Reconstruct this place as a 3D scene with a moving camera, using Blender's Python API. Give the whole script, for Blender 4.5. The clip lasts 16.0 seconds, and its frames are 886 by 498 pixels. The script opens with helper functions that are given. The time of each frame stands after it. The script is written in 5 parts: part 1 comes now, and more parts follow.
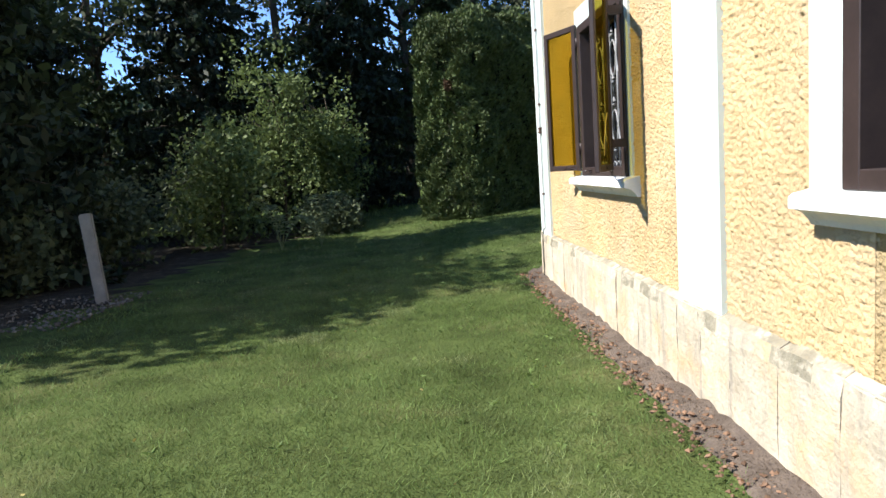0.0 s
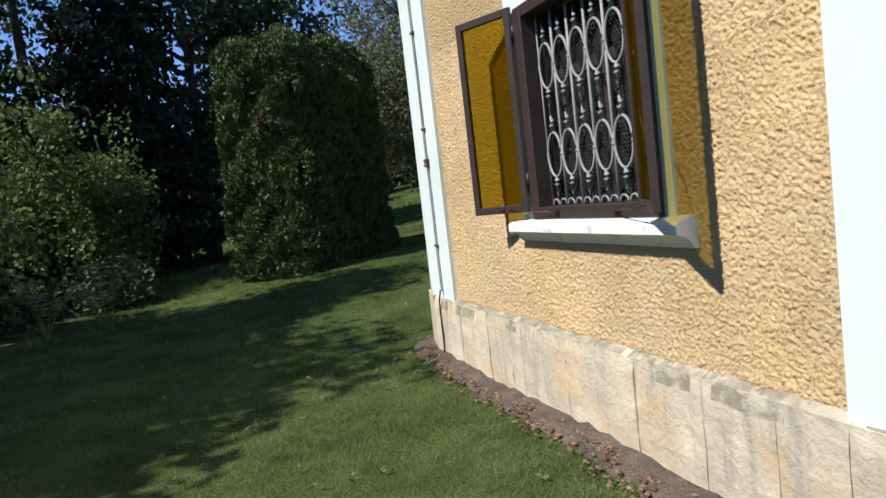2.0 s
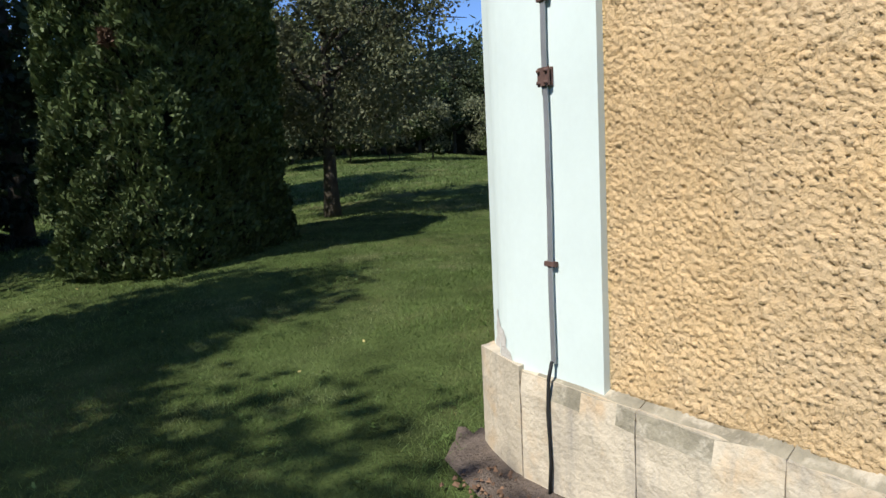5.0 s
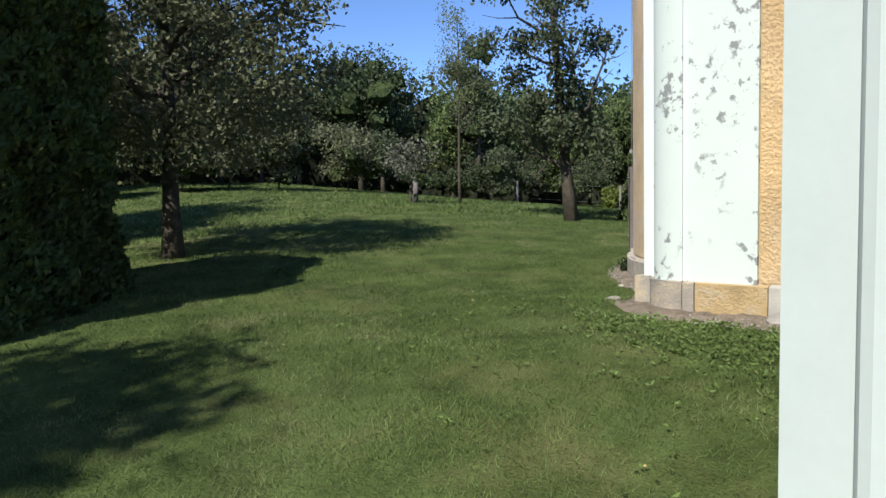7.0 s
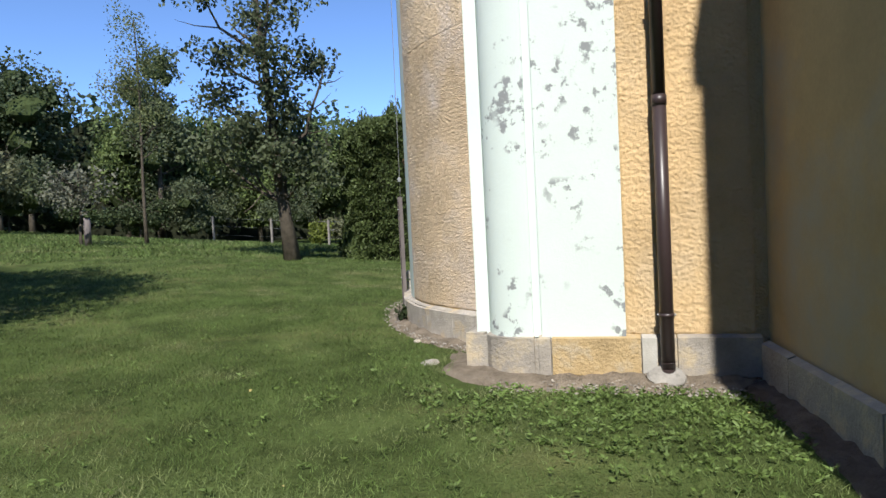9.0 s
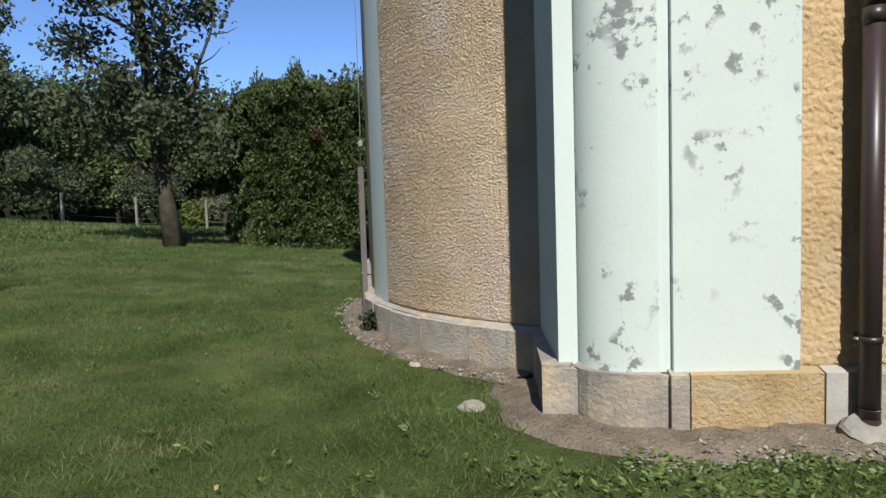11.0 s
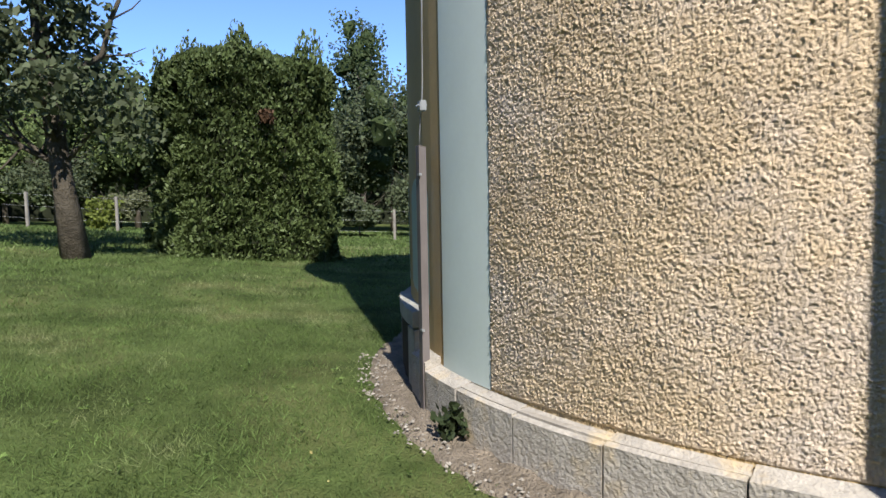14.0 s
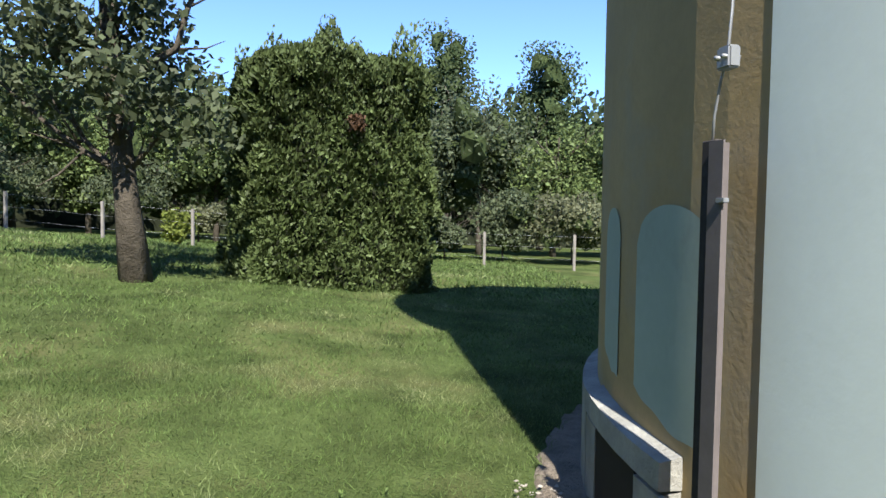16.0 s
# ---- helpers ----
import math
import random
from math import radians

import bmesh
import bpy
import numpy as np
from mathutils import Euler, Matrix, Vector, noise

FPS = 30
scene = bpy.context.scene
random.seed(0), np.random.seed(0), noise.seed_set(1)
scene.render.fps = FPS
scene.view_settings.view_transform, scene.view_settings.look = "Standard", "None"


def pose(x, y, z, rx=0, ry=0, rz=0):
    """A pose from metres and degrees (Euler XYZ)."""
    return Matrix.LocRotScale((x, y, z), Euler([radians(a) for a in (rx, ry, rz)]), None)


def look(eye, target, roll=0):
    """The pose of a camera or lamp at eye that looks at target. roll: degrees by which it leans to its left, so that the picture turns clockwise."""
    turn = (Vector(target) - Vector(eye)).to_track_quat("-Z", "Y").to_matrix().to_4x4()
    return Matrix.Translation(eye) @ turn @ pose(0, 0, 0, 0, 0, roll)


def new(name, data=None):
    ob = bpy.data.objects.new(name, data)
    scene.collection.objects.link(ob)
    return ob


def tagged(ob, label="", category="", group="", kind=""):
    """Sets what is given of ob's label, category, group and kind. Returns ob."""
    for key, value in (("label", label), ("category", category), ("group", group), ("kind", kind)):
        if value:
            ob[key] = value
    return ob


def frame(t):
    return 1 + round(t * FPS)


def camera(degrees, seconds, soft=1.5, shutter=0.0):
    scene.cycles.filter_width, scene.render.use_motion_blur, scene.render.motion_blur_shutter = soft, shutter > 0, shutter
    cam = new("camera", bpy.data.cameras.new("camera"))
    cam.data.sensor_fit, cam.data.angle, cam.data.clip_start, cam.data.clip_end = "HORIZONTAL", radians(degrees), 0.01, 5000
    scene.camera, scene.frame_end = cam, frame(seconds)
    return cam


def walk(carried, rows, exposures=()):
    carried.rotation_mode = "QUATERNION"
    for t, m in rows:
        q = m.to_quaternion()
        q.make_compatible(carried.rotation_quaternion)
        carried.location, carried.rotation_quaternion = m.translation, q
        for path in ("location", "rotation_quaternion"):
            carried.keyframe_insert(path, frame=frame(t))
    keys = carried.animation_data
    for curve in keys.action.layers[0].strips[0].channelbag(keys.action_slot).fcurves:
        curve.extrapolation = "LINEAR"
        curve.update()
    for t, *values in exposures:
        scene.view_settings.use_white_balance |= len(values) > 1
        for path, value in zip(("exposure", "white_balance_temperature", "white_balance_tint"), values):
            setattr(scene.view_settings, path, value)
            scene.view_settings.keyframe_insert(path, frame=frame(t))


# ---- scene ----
cam = camera(67.7, 16.0)
PATH = [
    (0, (0.684, 0.141, 1.479), (0.755, 2.126, 1.241), -3.96),
    (0.5, (0.611, 0.676, 1.411), (0.878, 2.653, 1.259), -0.17),
    (1, (0.450, 1.240, 1.433), (0.841, 3.189, 1.210), -4.46),
    (1.5, (0.416, 1.825, 1.492), (0.940, 3.748, 1.334), -3.20),
    (2, (0.200, 2.421, 1.552), (0.883, 4.294, 1.393), -6.59),
    (2.5, (0.286, 3.110, 1.443), (1.012, 4.972, 1.362), -4.72),
    (3, (0.289, 3.691, 1.454), (0.989, 5.558, 1.294), -1.78),
    (3.5, (0.313, 4.235, 1.479), (1.106, 6.056, 1.249), -3.64),
    (6, (0.516, 7.333, 1.530), (1.740, 8.908, 1.387), -2.45),
    (6.5, (0.690, 7.834, 1.577), (1.986, 9.356, 1.493), -4.25),
    (7, (0.937, 8.419, 1.568), (2.415, 9.759, 1.420), -1.47),
    (7.5, (1.188, 8.963, 1.594), (2.855, 10.059, 1.453), -2.81),
    (8, (1.522, 9.485, 1.639), (3.258, 10.472, 1.522), -1.26),
    (8.5, (1.830, 9.968, 1.647), (3.684, 10.715, 1.566), -2.07),
    (11, (4.003, 12.076, 1.630), (5.994, 12.190, 1.488), -1.86),
    (11.5, (4.387, 12.360, 1.622), (6.381, 12.503, 1.556), -3.60),
    (12, (4.870, 12.628, 1.656), (6.846, 12.933, 1.633), -1.42),
    (12.5, (5.298, 12.891, 1.680), (7.289, 13.078, 1.644), -3.11),
    (13, (5.801, 13.143, 1.690), (7.791, 13.347, 1.663), -1.73),
    (13.5, (6.316, 13.292, 1.666), (8.305, 13.488, 1.600), 0.64),
    (14, (6.854, 13.438, 1.696), (8.844, 13.308, 1.549), -0.98),
    (14.5, (7.337, 13.502, 1.735), (9.329, 13.383, 1.604), -1.55),
    (15, (7.900, 13.650, 1.759), (9.886, 13.463, 1.604), -1.31),
    (15.5, (8.363, 13.813, 1.773), (10.359, 13.782, 1.644), -3.21),
    (16, (8.889, 14.016, 1.786), (10.885, 14.099, 1.696), 0.82),
]
walk(cam, [(t, look(eye, target, roll)) for t, eye, target, roll in PATH],
     exposures=[(0.0, 1.45), (0.5, 1.25), (1.0, 1.0), (1.5, 0.85), (2.5, 0.77), (3.5, 0.76), (6.0, 0.8), (8.5, 0.95), (11.0, 0.60), (12.0, 0.70), (12.5, 0.90), (13.5, 1.02), (14.0, 1.13), (15.5, 1.27), (16.0, 1.6)])

# ---- light ----
SUN_AZ, SUN_EL = 10.7, 47.0           # the light runs towards this angle from +x, at this height
world = bpy.data.worlds.new("sky")
scene.world = world
world.use_nodes = True
wn = world.node_tree.nodes
sky = wn.new("ShaderNodeTexSky")
sky.sky_type = "NISHITA"
sky.sun_disc = False
sky.sun_elevation = radians(SUN_EL)
sky.sun_rotation = radians(270.0 - SUN_AZ)
sky.altitude = 2200
sky.air_density, sky.dust_density, sky.ozone_density = 0.72, 0.0, 6.5
world.node_tree.links.new(sky.outputs["Color"], wn["Background"].inputs["Color"])
wn["Background"].inputs["Strength"].default_value = 0.14
sun = new("sun", bpy.data.lights.new("sun", "SUN"))
sun.data.energy, sun.data.angle, sun.data.color = 3.6, radians(0.55), (1.0, 0.965, 0.90)
_az, _el = radians(SUN_AZ), radians(SUN_EL)
LIGHT = Vector((math.cos(_az) * math.cos(_el), math.sin(_az) * math.cos(_el), -math.sin(_el)))
sun.matrix_world = look((0, 0, 30), Vector((0, 0, 30)) + LIGHT)


# ---- materials ----
def mat(name, base, rough=0.8, var=0.15, scale=3.0, fine=40.0, bump=0.2, bump_scale=60.0, bump_dist=0.01, second=None,
        metal=0.0, translucent=0.0, island=0.0, rand=0.0, spec=0.3, streak=None):
    """Base colour varied by coarse and fine noise, with relief; second: a stain colour that shows in patches."""
    m = bpy.data.materials.new(name)
    m.use_nodes = True
    nt = m.node_tree
    n, l = nt.nodes, nt.links
    b = n["Principled BSDF"]
    b.inputs["Roughness"].default_value = rough
    b.inputs["Metallic"].default_value = metal
    b.inputs["Specular IOR Level"].default_value = spec
    co = n.new("ShaderNodeNewGeometry")
    pos = co.outputs["Position"]

    def noise_tex(s, d=4.0, r=0.6):
        t = n.new("ShaderNodeTexNoise")
        t.inputs["Scale"].default_value, t.inputs["Detail"].default_value, t.inputs["Roughness"].default_value = s, d, r
        l.new(pos, t.inputs["Vector"])
        return t.outputs["Fac"]

    def mix(fac, a, bb, mode="MIX"):
        x = n.new("ShaderNodeMix")
        x.data_type, x.blend_type = "RGBA", mode
        if isinstance(fac, float):
            x.inputs["Factor"].default_value = fac
        else:
            l.new(fac, x.inputs["Factor"])
        for sock, v in ((x.inputs["A"], a), (x.inputs["B"], bb)):
            if isinstance(v, tuple):
                sock.default_value = (*v, 1)
            else:
                l.new(v, sock)
        return x.outputs["Result"]

    def math_node(op, a, bb):
        x = n.new("ShaderNodeMath")
        x.operation = op
        for k, v in enumerate((a, bb)):
            if isinstance(v, (int, float)):
                x.inputs[k].default_value = v
            else:
                l.new(v, x.inputs[k])
        return x.outputs[0]

    def ramp(fac, lo, hi):
        x = n.new("ShaderNodeMapRange")
        x.inputs["From Min"].default_value, x.inputs["From Max"].default_value = lo, hi
        l.new(fac, x.inputs["Value"])
        return x.outputs["Result"]

    dark = tuple(c * (1 - var) for c in base)
    light = tuple(min(1, c * (1 + var)) for c in base)
    col = mix(ramp(noise_tex(scale), 0.3, 0.7), dark, light)
    col = mix(ramp(noise_tex(fine, 2), 0.25, 0.75), mix(1.0, col, (1 - var * 0.6,) * 3, "MULTIPLY"), col)
    if second:
        c2, lo, hi, s2 = second[:4]
        patch = ramp(noise_tex(s2, 5, 0.65), lo, hi)
        if len(second) > 4:           # patches gathered in groups of this scale
            patch = math_node("MULTIPLY", patch, ramp(noise_tex(second[4], 2), 0.50, 0.56))
        col = mix(patch, col, c2)
    if streak:                        # stains run down the face
        c3, lo, hi, s3 = streak
        st = n.new("ShaderNodeVectorMath")
        st.operation = "MULTIPLY"
        st.inputs[1].default_value = (s3, s3, s3 * 0.14)
        l.new(pos, st.inputs[0])
        run = n.new("ShaderNodeTexNoise")
        run.inputs["Scale"].default_value, run.inputs["Detail"].default_value, run.inputs["Roughness"].default_value = 1.0, 4, 0.6
        l.new(st.outputs[0], run.inputs["Vector"])
        col = mix(ramp(run.outputs["Fac"], lo, hi), col, c3)
    if island or rand:
        if island:
            src = co.outputs["Random Per Island"]
            amt = island
        else:
            oi = n.new("ShaderNodeObjectInfo")
            src, amt = oi.outputs["Random"], rand
        hsv = n.new("ShaderNodeHueSaturation")
        l.new(math_node("MULTIPLY_ADD", src, amt * 2), hsv.inputs["Value"])
        hsv.inputs["Value"].links[0].from_node.inputs[2].default_value = 1 - amt
        l.new(col, hsv.inputs["Color"])
        col = hsv.outputs["Color"]
    l.new(col, b.inputs["Base Color"])
    if bump:
        bp = n.new("ShaderNodeBump")
        bp.inputs["Strength"].default_value, bp.inputs["Distance"].default_value = bump, bump_dist
        l.new(math_node("ADD", noise_tex(bump_scale, 4), math_node("MULTIPLY", noise_tex(bump_scale * 0.2, 3), 0.7)), bp.inputs["Height"])
        l.new(bp.outputs["Normal"], b.inputs["Normal"])
    if translucent:
        tr = n.new("ShaderNodeBsdfTranslucent")
        l.new(col, tr.inputs["Color"])
        ms = n.new("ShaderNodeMixShader")
        ms.inputs[0].default_value = translucent
        l.new(b.outputs[0], ms.inputs[1])
        l.new(tr.outputs[0], ms.inputs[2])
        l.new(ms.outputs[0], n["Material Output"].inputs["Surface"])
    return m


def roughcast_material():
    """Ochre roughcast: pebbly relief from cells of about 2 cm, paler worn crests."""
    m = mat("ochre_roughcast", (0.61, 0.445, 0.235), 0.95, 0.10, 1.2, 60, 0, second=((0.56, 0.455, 0.31), 0.48, 0.7, 0.9), spec=0.1)
    n, l = m.node_tree.nodes, m.node_tree.links
    pos = [x for x in n if x.type == "NEW_GEOMETRY"][0].outputs["Position"]
    warp = n.new("ShaderNodeTexNoise")
    warp.inputs["Scale"].default_value = 25
    l.new(pos, warp.inputs["Vector"])
    add = n.new("ShaderNodeMixRGB")
    add.blend_type = "ADD"
    add.inputs[0].default_value = 0.035
    l.new(pos, add.inputs[1])
    l.new(warp.outputs["Color"], add.inputs[2])
    v = n.new("ShaderNodeTexVoronoi")
    v.feature = "SMOOTH_F1"
    v.inputs["Scale"].default_value = 55
    l.new(add.outputs[0], v.inputs["Vector"])
    f = n.new("ShaderNodeTexNoise")
    f.inputs["Scale"].default_value, f.inputs["Detail"].default_value, f.inputs["Roughness"].default_value = 55, 5, 0.65
    l.new(pos, f.inputs["Vector"])
    ma = n.new("ShaderNodeMath")
    ma.operation = "MULTIPLY_ADD"
    ma.inputs[1].default_value = -0.9
    l.new(v.outputs["Distance"], ma.inputs[0])
    l.new(f.outputs["Fac"], ma.inputs[2])
    bp = n.new("ShaderNodeBump")
    bp.inputs["Strength"].default_value, bp.inputs["Distance"].default_value = 1.0, 0.028
    l.new(ma.outputs[0], bp.inputs["Height"])
    l.new(bp.outputs["Normal"], n["Principled BSDF"].inputs["Normal"])
    return m


M_ROUGH = roughcast_material()
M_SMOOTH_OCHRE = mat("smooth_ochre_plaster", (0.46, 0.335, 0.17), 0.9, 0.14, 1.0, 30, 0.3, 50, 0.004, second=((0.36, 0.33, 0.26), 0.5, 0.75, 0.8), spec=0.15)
M_WHITE = mat("white_limewash", (0.635, 0.715, 0.675), 0.85, 0.05, 1.5, 30, 0.12, 45, 0.004, spec=0.15)
M_WHITE_WORN = mat("flaking_white_limewash", (0.635, 0.715, 0.675), 0.85, 0.03, 1.5, 30, 0.3, 45, 0.004, second=((0.26, 0.275, 0.28), 0.54, 0.59, 9.0, 2.2), spec=0.15)
M_PLINTH = mat("plinth_limestone", (0.56, 0.485, 0.37), 0.95, 0.18, 4.0, 26, 0.7, 35, 0.014, second=((0.56, 0.40, 0.24), 0.50, 0.70, 2.6), rand=0.06, spec=0.1, streak=((0.37, 0.33, 0.27), 0.52, 0.70, 9.0))
M_MOSS = mat("lichened_limestone", (0.30, 0.27, 0.20), 0.95, 0.25, 7.0, 40, 0.7, 40, 0.014, second=((0.46, 0.41, 0.32), 0.50, 0.62, 9.0), spec=0.1)
M_PLINTH_GREY = mat("plinth_grey_stone", (0.38, 0.345, 0.30), 0.95, 0.2, 3.0, 40, 0.8, 40, 0.015, second=((0.55, 0.44, 0.28), 0.52, 0.7, 3.0), rand=0.12, spec=0.1)
M_PLINTH_APSE = mat("plinth_pale_grey_stone", (0.43, 0.39, 0.34), 0.95, 0.18, 5.0, 40, 1.0, 45, 0.014, second=((0.54, 0.42, 0.26), 0.52, 0.7, 3.0), rand=0.10, spec=0.1, streak=((0.30, 0.28, 0.25), 0.58, 0.74, 8.0))
M_CONCRETE = mat("grey_concrete", (0.46, 0.44, 0.40), 0.95, 0.15, 4, 50, 0.6, 60, 0.006, spec=0.1)
M_DRAIN = mat("worn_drain_concrete", (0.32, 0.30, 0.27), 0.95, 0.22, 8, 50, 0.9, 60, 0.01, second=((0.20, 0.19, 0.17), 0.52, 0.66, 9.0), spec=0.1)
M_SOIL_PALE = mat("pale_dry_soil", (0.245, 0.202, 0.155), 1.0, 0.3, 6, 60, 1.0, 50, 0.03, spec=0.05)
# litter and earth, with the tree shade painted into the dark base
M_SHADED_HUMUS = mat("shade_darkened_humus", (0.060, 0.052, 0.040), 1.0, 0.35, 3, 40, 1.0, 40, 0.03, second=((0.11, 0.095, 0.07), 0.55, 0.7, 7.0), spec=0.05)
M_SOIL = mat("dry_soil", (0.165, 0.130, 0.105), 1.0, 0.3, 6, 60, 1.0, 50, 0.03, spec=0.05)
M_GRASS = mat("lawn_ground", (0.086, 0.116, 0.037), 0.95, 0.42, 1.6, 20, 1.0, 45, 0.03, second=((0.150, 0.150, 0.062), 0.52, 0.74, 0.7), spec=0.05)
M_BLADE = mat("grass_blades", (0.130, 0.190, 0.058), 0.7, 0.36, 1.4, 9, 0, second=((0.27, 0.28, 0.14), 0.52, 0.74, 1.1), translucent=0.35, island=0.45, spec=0.15)
M_WEED = mat("weed_leaves", (0.150, 0.220, 0.062), 0.6, 0.2, 2, 20, 0, translucent=0.3, island=0.3, spec=0.3)
M_BROWN = mat("brown_painted_steel", (0.043, 0.028, 0.024), 0.5, 0.2, 8, 60, 0.15, 80, 0.002, spec=0.4)
M_PIPE = mat("dark_brown_downpipe", (0.045, 0.030, 0.030), 0.38, 0.12, 3, 40, 0.05, 60, 0.001, spec=0.5)
M_IRON = mat("pale_painted_iron", (0.29, 0.29, 0.285), 0.55, 0.2, 12, 80, 0.2, 90, 0.002, second=((0.20, 0.12, 0.08), 0.62, 0.72, 9.0), spec=0.4)
M_RUST = mat("rusty_clamp", (0.13, 0.075, 0.06), 0.8, 0.3, 20, 90, 0.4, 100, 0.002)
M_ZINC = mat("galvanised_strip", (0.36, 0.37, 0.38), 0.45, 0.15, 6, 60, 0.1, 80, 0.001, metal=0.5)
M_VENT_SHADE = mat("vent_shade_black", (0.02, 0.018, 0.016), 0.9, 0.2, 2, 20, 0)
M_MESH = mat("wire_mesh", (0.10, 0.09, 0.085), 0.6, 0.1, 5, 50, 0)
M_BARK = mat("tree_bark", (0.10, 0.085, 0.065), 0.95, 0.3, 6, 50, 1.0, 30, 0.03, spec=0.1)
M_TIMBER = mat("weathered_post", (0.24, 0.22, 0.195), 0.95, 0.2, 5, 60, 0.5, 60, 0.006)
M_GUARD = mat("grey_brown_guard_rail", (0.15, 0.13, 0.125), 0.7, 0.15, 4, 50, 0.2, 60, 0.002)
M_ROOF = mat("roof_tiles_red", (0.25, 0.09, 0.05), 0.9, 0.25, 3, 30, 0.5, 20, 0.02)


def leaf_mat(name, c, var=0.25, island=0.28, tr=0.3):
    return mat(name, c, 0.6, var, 0.6, 6, 0, translucent=tr, island=island, spec=0.25)


M_LEAF_DARK = leaf_mat("dark_forest_leaves", (0.060, 0.084, 0.036), tr=0.22)
M_LEAF_MID = leaf_mat("deciduous_leaves", (0.066, 0.092, 0.034))
M_LEAF_GREY = leaf_mat("grey_green_leaves", (0.100, 0.122, 0.062))
M_LEAF_APPLE = leaf_mat("apple_leaves", (0.155, 0.165, 0.088), tr=0.35)
M_LEAF_YEL = leaf_mat("yellow_green_leaves", (0.15, 0.18, 0.035))
M_THUJA = leaf_mat("thuja_sprays", (0.088, 0.120, 0.040), 0.3, 0.32, 0.12)
M_SPRUCE = leaf_mat("dark_spruce_needles", (0.024, 0.036, 0.018), 0.3, 0.4, 0.08)
# near-black: the shade deep inside foliage, put into the colour
M_SHADE_CORE = mat("thuja_shade_core", (0.018, 0.022, 0.010), 1.0, 0.3, 3, 20, 0)
M_POPLAR = leaf_mat("poplar_leaves", (0.165, 0.185, 0.075), tr=0.4)
M_PALE = leaf_mat("pale_silvery_leaves", (0.16, 0.165, 0.12), 0.2, 0.3)


def sheet_material():
    """Yellow translucent plastic: clear and coloured, with a faint bloom on the surface."""
    m = mat("yellow_translucent_sheet", (0.74, 0.43, 0.012), 0.35, 0.12, 1.5, 10, 0, translucent=0.12, spec=0.4)
    n, l = m.node_tree.nodes, m.node_tree.links
    clear = n.new("ShaderNodeBsdfTransparent")
    clear.inputs["Color"].default_value = (0.55, 0.49, 0.18, 1)
    over = n.new("ShaderNodeMixShader")
    over.inputs[0].default_value = 0.965
    old = n["Material Output"].inputs["Surface"].links[0].from_socket
    l.new(old, over.inputs[1])
    l.new(clear.outputs[0], over.inputs[2])
    l.new(over.outputs[0], n["Material Output"].inputs["Surface"])
    return m


M_SHEET = sheet_material()


# ---- mesh helpers ----
def mesh_ob(name, verts, faces, material, parent=None, smooth=False):
    me = bpy.data.meshes.new(name)
    me.from_pydata([tuple(v) for v in verts], [], [tuple(f) for f in faces])
    me.validate()
    me.materials.append(material)
    if smooth:
        me.polygons.foreach_set("use_smooth", [True] * len(me.polygons))
    ob = new(name, me)
    if parent:
        ob.parent = parent
    return ob


def part(name, bm, material, parent=None, label="", smooth=False):
    me = bpy.data.meshes.new(name)
    bmesh.ops.recalc_face_normals(bm, faces=bm.faces)
    bm.to_mesh(me)
    bm.free()
    me.materials.append(material)
    if smooth:
        me.polygons.foreach_set("use_smooth", [True] * len(me.polygons))
    ob = new(name, me)
    if parent:
        ob.parent = parent
    if label:
        ob["label"] = label
    return ob


def add_box(bm, lo, hi, m=None):
    vs = [bm.verts.new((x, y, z)) for x in (lo[0], hi[0]) for y in (lo[1], hi[1]) for z in (lo[2], hi[2])]
    if m is not None:
        for v in vs:
            v.co = m @ v.co
    for f in ((0, 1, 3, 2), (4, 6, 7, 5), (0, 4, 5, 1), (2, 3, 7, 6), (0, 2, 6, 4), (1, 5, 7, 3)):
        bm.faces.new([vs[k] for k in f])
    return vs


def box(name, lo, hi, material, parent=None, bevel=0.0, m=None, label=""):
    bm = bmesh.new()
    add_box(bm, lo, hi, m)
    if bevel:
        bmesh.ops.bevel(bm, geom=bm.edges[:], offset=bevel, segments=2, affect="EDGES")
    return part(name, bm, material, parent, label)


def prism(name, poly, z0, z1, material, parent=None, bevel=0.0, smooth=False):
    """A plan polygon raised from z0 to z1; z1 may be one height or one per corner."""
    bm = bmesh.new()
    tops = z1 if isinstance(z1, (list, tuple)) else [z1] * len(poly)
    a = [bm.verts.new((x, y, z0)) for x, y in poly]
    b = [bm.verts.new((x, y, z)) for (x, y), z in zip(poly, tops)]
    k = len(poly)
    bm.faces.new(a[::-1])
    bm.faces.new(b)
    for i in range(k):
        bm.faces.new((a[i], a[(i + 1) % k], b[(i + 1) % k], b[i]))
    if bevel:
        bmesh.ops.bevel(bm, geom=bm.edges[:], offset=bevel, segments=2, affect="EDGES")
    return part(name, bm, material, parent, smooth=smooth)


def add_tube(bm, pts, radii, sides=8, caps=True):
    rings = []
    pts = [Vector(p) for p in pts]
    for i, p in enumerate(pts):
        d = (pts[min(i + 1, len(pts) - 1)] - pts[max(i - 1, 0)]).normalized()
        q = d.to_track_quat("Z", "Y")
        r = radii[i] if isinstance(radii, (list, tuple)) else radii
        rings.append([bm.verts.new(p + q @ Vector((r * math.cos(a), r * math.sin(a), 0))) for a in [2 * math.pi * k / sides for k in range(sides)]])
    for u, w in zip(rings, rings[1:]):
        for k in range(sides):
            bm.faces.new((u[k], u[(k + 1) % sides], w[(k + 1) % sides], w[k]))
    if caps:
        bm.faces.new(rings[0][::-1])
        bm.faces.new(rings[-1])


